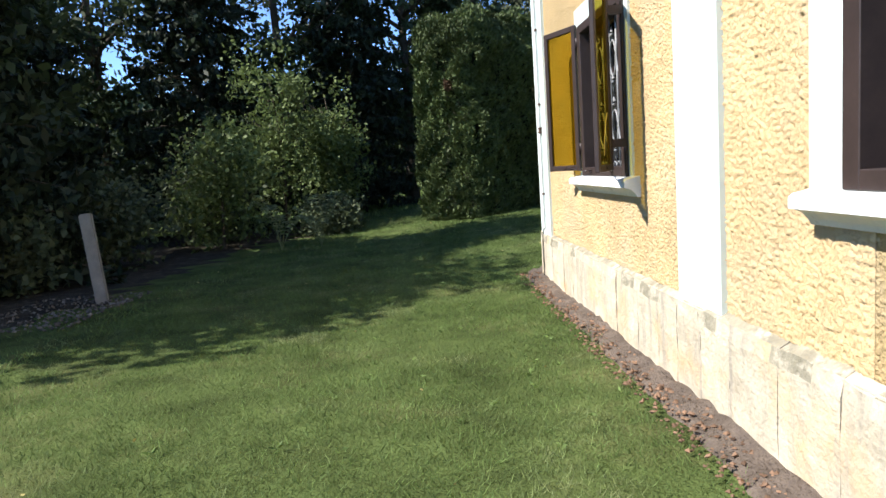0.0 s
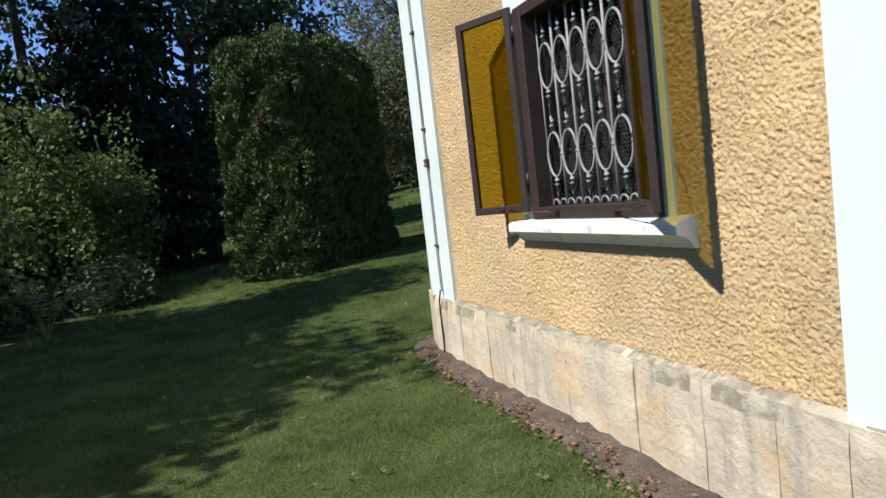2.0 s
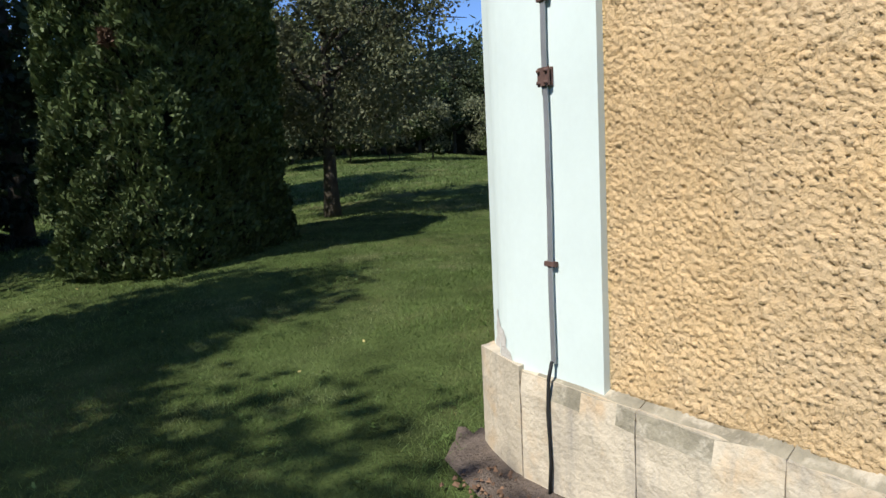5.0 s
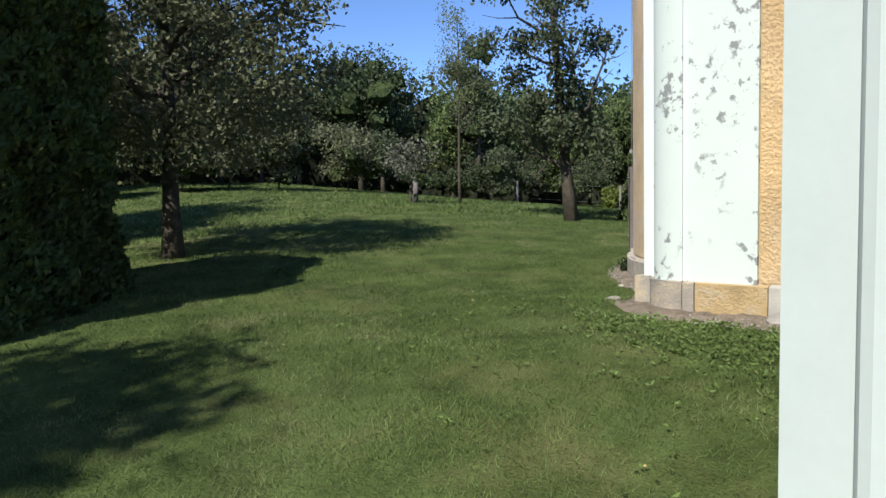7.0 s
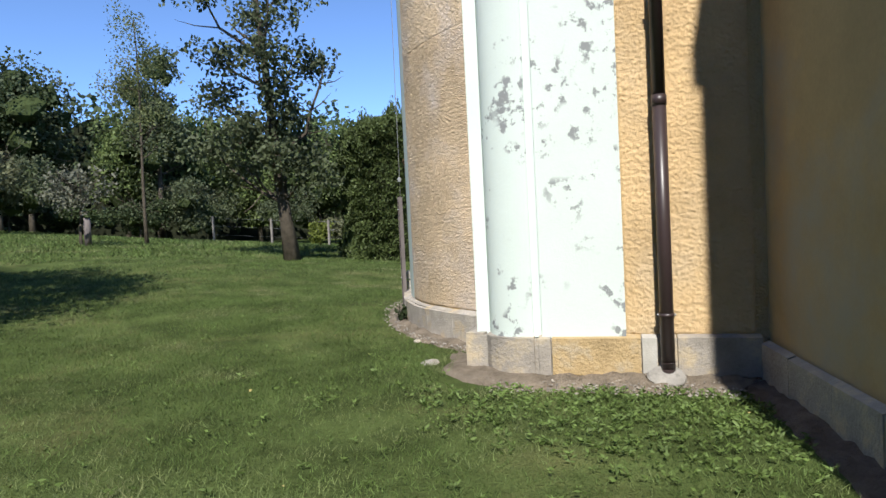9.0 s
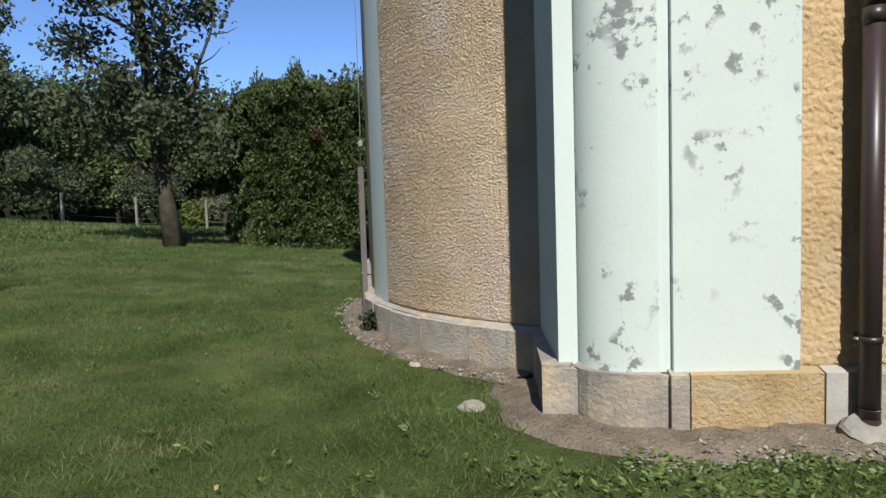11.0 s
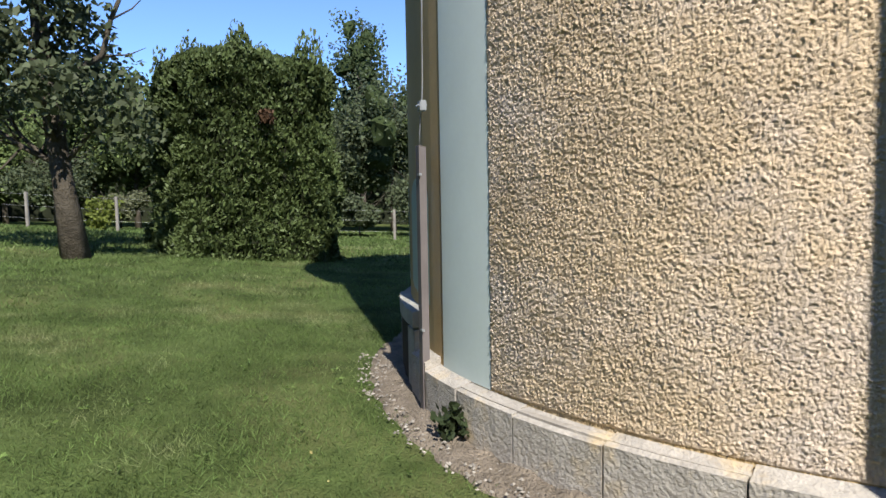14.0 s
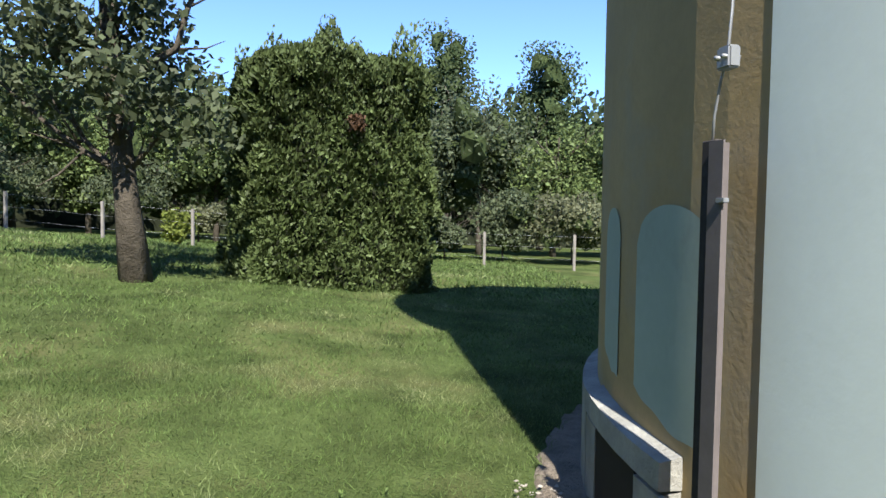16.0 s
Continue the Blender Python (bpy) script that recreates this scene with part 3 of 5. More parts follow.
def thuja_block(name, label, corner, ang, length, depth, height, seed, n=26000, taper=0.06, round_top=0.35, spray=0.13, ragged=0.15):
    """A clipped thuja: a near-black core painted as its inner shade, and a skin of upright sprays, bulging and uneven.
    """
    rng = np.random.default_rng(seed)
    cx, cy = corner
    ca, sa = math.cos(radians(ang)), math.sin(radians(ang))
    zb = min(gz(cx, cy), gz(cx + ca * length, cy + sa * length))
    root = empty(name, cx + (ca * length - sa * depth) / 2, cy + (sa * length + ca * depth) / 2, zb)

    def to_world(u, v, w):
        s = 1 - taper * w / height
        uu, vv = (u - length / 2) * s, (v - depth / 2) * s
        return np.stack([uu * ca - vv * sa, uu * sa + vv * ca, w], -1)

    area = np.array([length * height, length * height, depth * height, depth * height, length * depth])
    face = rng.choice(5, size=n, p=area / area.sum())
    a, b = rng.uniform(0, 1, n), rng.uniform(0, 1, n)
    u = np.select([face == 0, face == 1, face == 2, face == 3], [a * length, a * length, np.zeros(n), np.full(n, length)], a * length)
    v = np.select([face == 0, face == 1, face == 2, face == 3], [np.zeros(n), np.full(n, depth), a * depth, a * depth], b * depth)
    w = np.where(face == 4, height, b * height)
    # rounded vertical edges and crest
    ru, rv = (u / length * 2 - 1), (v / depth * 2 - 1)
    k = np.maximum(1, (np.abs(ru) ** 5 + np.abs(rv) ** 5) ** 0.2)
    u, v = (ru / k + 1) / 2 * length, (rv / k + 1) / 2 * depth
    e = np.clip((w - (height - round_top)) / round_top, 0, 1)
    sh = 1 - 0.22 * e ** 2 * (face != 4)
    u, v = (u - length / 2) * sh + length / 2, (v - depth / 2) * sh + depth / 2
    edge = np.maximum(np.abs(u / length * 2 - 1), np.abs(v / depth * 2 - 1))
    w = w - (face == 4) * round_top * 0.6 * np.clip(edge, 0, 1) ** 4
    bulge = 0.10 * np.sin(u * 3.1 + seed) * np.sin(w * 2.3 + 1) + 0.07 * np.sin(u * 7 + w * 5 + v * 6) + 0.06 * np.sin(v * 4.3 + w * 3.7)
    outw = np.stack([np.sign(u - length / 2) * (face == 2) + np.sign(u - length / 2) * (face == 3), (face == 1) * 1.0 - (face == 0) * 1.0, (face == 4) * 1.0], -1)
    tuft = pebble_height(u + v + 9, np.where(face == 4, v, w) + 5, 0.30, seed)
    off = bulge + 0.25 * tuft - 0.12 + rng.normal(size=n) * 0.02 - np.abs(rng.normal(size=n)) * 0.05
    crest = ragged * pebble_height(u + 4, v + 4, 0.62, seed + 5) ** 2 * rng.uniform(0, 1, n) * (face == 4)
    u, v, w = u + outw[:, 0] * off, v + outw[:, 1] * off, w + crest + outw[:, 2] * (off + 0.12 * np.sin(u * 2.6 + seed * 2) + 0.1 * np.sin(v * 3 + u * 5))
    w = np.clip(w, 0.08, None)
    p = to_world(u, v, w)
    ow = np.stack([outw[:, 0] * ca - outw[:, 1] * sa, outw[:, 0] * sa + outw[:, 1] * ca, outw[:, 2]], -1)
    vq, fq = leaf_quads(rng, p, spray, spread=0.55, up=ow * 0.7 + np.array([0, 0, 0.75]), aspect=2.2)
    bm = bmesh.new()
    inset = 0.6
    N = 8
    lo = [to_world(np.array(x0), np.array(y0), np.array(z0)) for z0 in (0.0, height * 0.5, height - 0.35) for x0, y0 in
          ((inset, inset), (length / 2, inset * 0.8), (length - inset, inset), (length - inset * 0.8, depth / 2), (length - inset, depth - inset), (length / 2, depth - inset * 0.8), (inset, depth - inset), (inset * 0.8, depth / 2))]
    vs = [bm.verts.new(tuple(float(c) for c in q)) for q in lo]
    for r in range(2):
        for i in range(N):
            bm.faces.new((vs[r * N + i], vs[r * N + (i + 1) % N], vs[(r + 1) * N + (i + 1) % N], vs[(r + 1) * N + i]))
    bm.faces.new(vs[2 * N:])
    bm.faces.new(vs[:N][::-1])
    part("core", bm, M_SHADE_CORE, root)
    quads_ob("sprays", vq, fq, M_THUJA, root)
    return tagged(root, label, "hedge")


thuja_block("thuja_hedge", "tall clipped dark green thuja block by the lawn", (2.1, 14.95), 42, 3.55, 2.35, 4.75, 3, n=100000, round_top=0.9, spray=0.046)
thuja_block("thuja_hedge", "broad clipped green thuja block in full sun on the meadow", (18.75, 17.5), -66, 3.45, 4.2, 4.1, 8, n=112000, round_top=0.4, spray=0.047, ragged=1.3)



def dead_spray(hedge_index, x, y, z, r, seed):
    """A browned tuft on the face of a thuja."""
    rng = np.random.default_rng(seed)
    owner = [o for o in scene.objects if o.name.split(".")[0] == "thuja_hedge"][hedge_index]
    p = np.array([x, y, z]) - np.array(owner.location) + np.clip(rng.normal(size=(140, 3)), -1.2, 1.2) * np.array([r * 0.5, r, r * 0.8])
    ob = quads_ob("dead_spray", *leaf_quads(rng, p, 0.07, spread=0.6, up=np.array([-0.5, 0, 0.6]), aspect=2.2), M_DEAD, owner)
    ob["label"] = "browned dead spray"


M_DEAD = leaf_mat("dead_thuja", (0.105, 0.062, 0.036), 0.2, 0.4, 0.15)
dead_spray(0, 1.58, 15.36, 3.36, 0.075, 71)
dead_spray(1, 19.38, 15.85, 3.3, 0.085, 72)

tree("apple_tree", "old apple tree with grey-green leaves on a short dark trunk", 6.45, 19.95, 6.8, 0.17, 3.35, M_LEAF_APPLE, 11, clumps=210, leaves=190, leaf=0.062, crown_low=0.2, clump_r=0.36)
def locust_tree():
    """A tall, open tree: a leaning fissured trunk, leaf masses at the ends of its limbs, one dead branch."""
    rng = np.random.default_rng(21)
    x, y = 18.0, 18.7
    root = empty("locust_tree", x, y, gz(x, y))
    side = Vector((0.43, -0.90, 0))
    lobes = ((-0.9, 5.4, 0.75), (-0.2, 6.4, 1.0), (0.9, 6.7, 0.9), (-1.2, 4.5, 0.5), (0.35, 4.5, 0.65), (-0.8, 3.5, 0.6), (0.7, 3.1, 0.6), (-1.4, 6.9, 0.8), (0.2, 7.9, 1.0), (1.2, 5.3, 0.55),
             (0.1, 2.7, 0.5), (-1.0, 2.6, 0.75), (0.9, 2.3, 0.55), (-0.1, 3.5, 0.7), (-1.7, 3.1, 0.55), (0.3, 5.3, 0.6), (-0.6, 8.4, 0.8), (0.5, 3.8, 0.45))
    limbs, pts = [], []
    for k, (r, z, size) in enumerate(lobes):
        depth = math.sin(k * 2.4) * 0.9
        c = side * r + Vector((0.90, 0.43, 0)) * depth + Vector((-0.3, 0.8, 0)) * (z / 8.2)
        start = max(1.5, z - 0.55 * (abs(r) + abs(depth)) - 0.4)
        limbs.append((min(0.93, start / 8.2), (c.x, c.y, max(0.3, z - start) * 0.75), (c + Vector((0, 0, z - start))).length * 0.85, 0.055))
        pts.append(crown_points(rng, (c.x, c.y, z), (size, size, size * 0.8), 12, 48, 0.29, 0.2, 0.25))
    bm = trunk_mesh(rng, (0, 0, 0), (-0.3, 0.8, 8.2), 0.185, 0.045, limbs, 0.22)
    part("trunk", bm, M_BARK, root, smooth=True)
    bm = bmesh.new()
    q = [Vector((0, 0.1, 2.9)), Vector((0.25, -0.45, 3.3)), Vector((0.3, -0.6, 3.9)), Vector((0.45, -0.85, 4.6)), Vector((0.42, -1.0, 5.1))]
    add_tube(bm, q, [0.06, 0.05, 0.04, 0.028, 0.008], 7)
    for i, d in ((2, (0.2, -0.5, 0.35)), (3, (0.25, -0.55, 0.1)), (3, (-0.2, 0.3, 0.5)), (1, (0.3, -0.6, 0.1))):
        add_tube(bm, [q[i], q[i] + Vector(d) * 0.6, q[i] + Vector(d) + Vector((0, 0, 0.1))], [0.02, 0.013, 0.004], 5)
    part("dead_branch", bm, M_BARK, root, "bare dead branch", smooth=True)
    quads_ob("crown", *leaf_quads(rng, np.concatenate(pts), 0.085), M_LEAF_GREY, root)
    tagged(root, "tall irregular locust tree with thick grey trunk and a dead branch", "tree")


locust_tree()


def spruce(x, y, height, r, seed):
    # a dark conifer with drooping layered boughs down to the ground
    rng = np.random.default_rng(seed)
    root = empty("spruce_tree", x, y, gz(x, y))
    bm = bmesh.new()
    add_tube(bm, [(0, 0, -0.2), (0, 0, height * 0.5), (0, 0, height)], [0.20, 0.12, 0.02], 8)
    cs = []
    z, k = 0.5, 0
    while z < height - 0.3:
        reach = r * (1 - z / height) ** 0.75 * rng.uniform(0.7, 1.15)
        a = k * 2.4 + rng.normal() * 0.3
        s = np.linspace(0.08, 1, 7)
        bx, by, bz = np.cos(a) * reach * s, np.sin(a) * reach * s, z + 0.15 * s - 0.35 * reach * s ** 2 * 0.6
        add_tube(bm, [(bx[j], by[j], bz[j]) for j in (0, 3, 6)], [0.03, 0.02, 0.006], 5)
        n = int(125 * reach)
        t = rng.uniform(0.12, 1, n) ** 0.8
        lat = rng.normal(size=n) * 0.26 * reach * (1.1 - t)
        c = np.stack([np.cos(a) * reach * t - np.sin(a) * lat, np.sin(a) * reach * t + np.cos(a) * lat, z + 0.15 * t - 0.21 * reach * t ** 2 - np.abs(rng.normal(size=n)) * 0.13 - np.abs(lat) * 0.3], -1)
        cs.append(c)
        z += 0.085 * (1 + 0.3 * rng.uniform())
        k += 1
    part("trunk", bm, M_BARK, root, smooth=True)
    quads_ob("crown", *leaf_quads(rng, np.concatenate(cs), 0.10, spread=0.7, up=np.array([0, 0, -0.5]), aspect=2.4), M_SPRUCE, root)
    tagged(root, "dark drooping spruce at the shaded edge of the wood", "tree", "spruces west of the lawn")


for _x, _y, _h, _r, _k in ((-6.3, 10.4, 9.0, 2.5, 1), (-9.6, 10.2, 11.8, 2.7, 2), (-8.9, 17.6, 8.2, 2.4, 3), (-5.4, 20.0, 13.0, 2.8, 4), (-1.2, 22.6, 13.0, 2.6, 5)):
    spruce(_x, _y, _h, _r, _k)
tree("poplar_tree", "thin pale-leaved tree in front of the wood", 20.5, 25.2, 8.4, 0.06, 1.1, M_POPLAR, 31, clumps=48, leaves=80, leaf=0.052, crown_low=0.30, clump_r=0.24, hollow=0.15, droop=0.6)
tree("young_fruit_tree", "small pale-leaved young fruit tree in the meadow", 18.0, 25.4, 2.4, 0.05, 0.95, M_PALE, 41, clumps=40, leaves=26, leaf=0.07, crown_low=0.4, clump_r=0.2)


def wood(name, label, spots, seed, material_list, hmin, hmax, group, r=2.6, leaf=0.26, clumps=110, leaves=26, low=0.04):
    rng = np.random.default_rng(seed)
    for i, (x, y) in enumerate(spots):
        h = rng.uniform(hmin, hmax)
        tree(name, label, x + rng.normal() * 0.5, y + rng.normal() * 0.5, h, 0.08 + 0.006 * h if hmax > 4 else 0.035, r * rng.uniform(0.8, 1.25), material_list[int(rng.integers(len(material_list)))], seed * 100 + i,
             clumps=clumps, leaves=leaves, leaf=leaf, crown_low=low, group=group, lobes=max(10, int(h * 3.0)))


def line(a, b, k):
    return [(a[0] + (b[0] - a[0]) * i / (k - 1), a[1] + (b[1] - a[1]) * i / (k - 1)) for i in range(k)]


for spot, h, r, k in (((-7.5, 8.0), 9.5, 2.9, 511), ((-7.3, 11.6), 11.9, 2.3, 512)):
    tree("woodland_tree", "broad dense dark tree that shades the lawn", *spot, h, 0.26, r, M_LEAF_DARK, k, clumps=250, leaves=80, leaf=0.14, crown_low=0.06, clump_r=0.45, hollow=0.3, group="trees west of the lawn")
for spot, h, r, k in (((-12.8, 7.2), 12.6, 2.5, 501), ((-13.4, 12.0), 13.2, 2.6, 502), ((-11.0, 8.6), 12.0, 2.6, 503), ((-13.0, 16.5), 12.6, 2.7, 504), ((-3.6, 23.0), 13.0, 2.8, 505),
                      ((0.6, 25.0), 12.5, 2.8, 506), ((3.4, 26.4), 11.5, 2.8, 507), ((-8.9, 21.4), 13.0, 3.0, 508), ((-15.5, 15.5), 9.5, 2.8, 509)):
    tree("woodland_tree", "dark leafy tree at the shaded edge of the wood", *spot, h, 0.22, r, M_LEAF_DARK, k, clumps=170, leaves=70, leaf=0.135, crown_low=0.08, clump_r=0.42, group="trees west of the lawn")
for spot, h, r, m, k in (((-2.7, 17.4), 4.9, 1.35, M_LEAF_SHRUB, 521), ((-1.5, 18.8), 4.2, 1.0, M_LEAF_SHRUB, 522), ((-4.4, 16.4), 2.2, 1.2, M_LEAF_GREY, 523), ((-3.6, 14.8), 3.0, 1.2, M_LEAF_SHRUB, 527), ((-5.2, 12.6), 2.0, 1.2, M_LEAF_GREY, 524), ((-1.5, 17.0), 0.9, 0.7, M_LEAF_GREY, 525), ((-5.5, 10.2), 1.4, 1.0, M_LEAF_GREY, 526)):
    tree("woodland_shrub", "leafy green shrub at the foot of the wood", *spot, h, 0.04, r, m, k, clumps=85, leaves=60, leaf=0.075, crown_low=0.02, clump_r=0.27, hollow=0.1, droop=0.35, group="shrubs at the wood's edge")
wood("far_tree", "leafy tree in the belt of wood behind the meadow", line((2, 38), (24, 40), 9) + line((26, 38), (36, 30), 6), 7, [M_LEAF_MID, M_LEAF_DARK, M_LEAF_GREY, M_LEAF_SHRUB], 4.5, 10, "belt of trees behind the meadow", r=2.3, leaf=0.115, clumps=75, leaves=95)
wood("far_tree", "leafy tree behind the wire fence", line((35.5, 27), (35.5, 6), 9), 9, [M_LEAF_MID, M_LEAF_GREY, M_LEAF_SHRUB, M_LEAF_GREY], 4.0, 7.0, "belt of trees behind the meadow", r=2.3, leaf=0.105, clumps=80, leaves=95)
wood("field_shrub", "low bushy shrub along the far fence", line((6, 35.5), (32, 30.5), 12) + line((32.2, 26), (31.2, 8), 9), 12, [M_LEAF_MID, M_LEAF_DARK, M_LEAF_GREY, M_LEAF_APPLE], 1.4, 3.4, "shrubs along the far fence", r=1.5, leaf=0.085, clumps=60, leaves=75, low=0.0)


wood("far_tree", "taller tree rising over the far hedge line", [(41, 15.5), (42, 11.0), (30, 33), (17, 40), (6, 39)], 17, [M_LEAF_MID, M_LEAF_GREY], 10.5, 12.5, "belt of trees behind the meadow", r=2.0, leaf=0.115, clumps=60, leaves=105)


def woods_band(name, label, path, thick, hmin, hmax, n, size, seed):
    """A distant belt of wood: crowns of many leaf clumps over an uneven near-black sheet that paints the shade within.
    """
    rng = np.random.default_rng(seed)
    P = np.array(path, float)
    seg = np.linalg.norm(np.diff(P, axis=0), axis=1)
    s = rng.uniform(0, seg.sum(), n)
    at = np.concatenate([[0], np.cumsum(seg)])
    x, y = np.interp(s, at, P[:, 0]), np.interp(s, at, P[:, 1])
    crest = hmin + (hmax - hmin) * (0.5 + 0.25 * np.sin(s * 0.55 + seed) + 0.15 * np.sin(s * 1.3 + 2) + 0.10 * np.sin(s * 2.9))
    z = crest * np.sqrt(rng.uniform(0, 1, n))
    bump = 0.8 * np.sin(s * 1.9) * np.sin(z * 1.3) + rng.normal(size=n) * 0.7
    a = rng.uniform(0, 2 * np.pi, n)
    p = np.stack([x + np.cos(a) * (thick * 0.4 + bump), y + np.sin(a) * (thick * 0.4 + bump), ground_z(x, y) + z], -1)
    ob = quads_ob(name, *leaf_quads(rng, p, size), M_LEAF_DARK)
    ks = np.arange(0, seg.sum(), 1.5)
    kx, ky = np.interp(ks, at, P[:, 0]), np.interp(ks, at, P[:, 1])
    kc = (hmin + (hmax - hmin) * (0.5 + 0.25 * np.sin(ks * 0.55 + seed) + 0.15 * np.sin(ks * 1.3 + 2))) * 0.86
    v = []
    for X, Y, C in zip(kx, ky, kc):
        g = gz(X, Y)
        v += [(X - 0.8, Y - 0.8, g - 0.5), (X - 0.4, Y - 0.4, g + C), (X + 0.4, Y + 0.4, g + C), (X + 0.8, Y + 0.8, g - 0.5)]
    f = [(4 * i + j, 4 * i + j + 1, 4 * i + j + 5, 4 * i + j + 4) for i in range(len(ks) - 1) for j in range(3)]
    mesh_ob("shaded_depth", v, f, M_SHADE_CORE, ob)
    return tagged(ob, label, "woodland", kind="stuff")


woods_band("far_wood", "distant belt of dark green wood", [(-26, 44), (8, 47), (34, 43), (44, 30), (47, 8), (46, -14)], 6, 5.5, 9.5, 36000, 0.29, 4)
woods_band("west_wood", "dense dark wood west of the lawn", [(-24, -18), (-22, 4), (-17, 20), (-12, 33), (2, 36)], 6, 3.2, 6.5, 30000, 0.22, 14)


# ---- plinths ----
def plinth_stone(name, poly, z0, z1, parent, material, slope=0.0):
    """One stone: plan corners, the first half of them on the face; the top falls towards the face by slope."""
    k = len(poly) // 2
    return prism(name, poly, z0, [z1 - slope] * k + [z1] * (len(poly) - k), material, parent)


def weathered_slab(y0, y1, x, top, parent, seed):
    """One upright plinth slab: an uneven face with worn arrises and a ragged, sloping top."""
    ny, nz = 7, 9
    v = []
    for j in range(nz + 2):
        for i in range(ny + 1):
            s = i / ny
            y = y0 + (y1 - y0) * s
            q = Vector((y * 9, j * 0.9, seed))
            worn = 0.0035 * (abs(2 * s - 1) ** 8)
            rag = 0.020 * noise.noise(Vector((y * 6, 0.3, 2))) + 0.006 * noise.noise(Vector((y * 25, 0.3, 5)))
            if j <= nz:
                z = -0.15 + (top - 0.02 + rag + 0.15) * j / nz
                v.append((x + 0.007 * noise.noise(q) + 0.003 * noise.noise(q * 3) + worn + (0.012 + 0.01 * noise.noise(q * 2) if j == nz else 0), y, z))
            else:
                v.append((FACE - 0.004, y, top + rag + 0.012))
    f = [(j * (ny + 1) + i, j * (ny + 1) + i + 1, (j + 1) * (ny + 1) + i + 1, (j + 1) * (ny + 1) + i) for j in range(nz + 1) for i in range(ny)]
    k = len(v)
    for i, sgn in ((0, 1), (ny, -1)):
        v += [(FACE - 0.004, v[i][1], -0.15)]
        ring = [j * (ny + 1) + i for j in range(nz + 2)] + [len(v) - 1]
        f.append(tuple(ring[::sgn]))
    ob = mesh_ob("stone", v, f, M_PLINTH, parent)
    ob.data.materials.append(M_MOSS)
    for i in range(ny):                # lichen on the weathered top, running down in places
        y = y0 + (y1 - y0) * (i + 0.5) / ny
        run = noise.noise(Vector((y * 2.3, 4.1, 1.0)))
        for j in range(nz - 1 if run > 0.12 else nz, nz + 1):
            if run > -0.35:
                ob.data.polygons[j * ny + i].material_index = 1
    return ob


def nave_plinth():
    rng = np.random.default_rng(77)
    root = prism("plinth_nave", [(FACE - 0.056, -5.0), (FACE - 0.056, 8.40), (2.36, 8.83), (2.52, 8.90), (7.56, 9.40), (7.7, 9.2), (2.6, 8.6), (FACE + 0.1, -5.0)], -0.15, PLINTH_A - 0.02, M_PLINTH)
    tagged(root, "weathered limestone plinth slabs along the nave wall", "plinth", kind="structure")
    joints = [-5.0 + 0.417 * i for i in range(18)] + [2.49, 2.93, 3.39, 3.74, 4.08, 4.40, 4.81, 5.31, 5.68, 6.01, 6.41, 6.79, 7.19, 7.76, 8.42]
    for y, e in zip(joints, joints[1:]):
        x = FACE - 0.066 - float(rng.uniform(0, 0.007))
        top = PLINTH_A + float(rng.uniform(-0.004, 0.006))
        weathered_slab(y + 0.0022, e - 0.0022, x, top, root, y * 3.7)
    plinth_stone("stone", [(2.335, 8.85), (2.235, 8.43), (2.34, 8.43), (2.45, 8.80)], -0.15, PLINTH_A + 0.015, root, M_PLINTH, 0.015)
    plinth_stone("stone", [(2.53, 8.92), (2.345, 8.855), (2.45, 8.77), (2.56, 8.83)], -0.15, PLINTH_A + 0.01, root, M_PLINTH, 0.015)
    (x0, y0), (x1, y1) = NAVE_END
    d = Vector((x1 - x0, y1 - y0)).normalized()
    n = Vector((-d.y, d.x))
    s, L = 0.12, (Vector((x1, y1)) - Vector((x0, y0))).length - 0.06
    while s < L - 0.05:
        e = min(L, s + float(rng.uniform(0.5, 0.75)))
        a, b = Vector((x0, y0)) + d * (s + 0.005), Vector((x0, y0)) + d * (e - 0.005)
        o = 0.075 + float(rng.uniform(0, 0.006))
        plinth_stone("stone", [tuple(b + n * o), tuple(a + n * o), tuple(a + n * 0.02), tuple(b + n * 0.02)], -0.1, PLINTH_A + 0.03 + float(rng.uniform(-0.01, 0.01)), root, M_PLINTH_GREY, 0.02)
        s = e


nave_plinth()


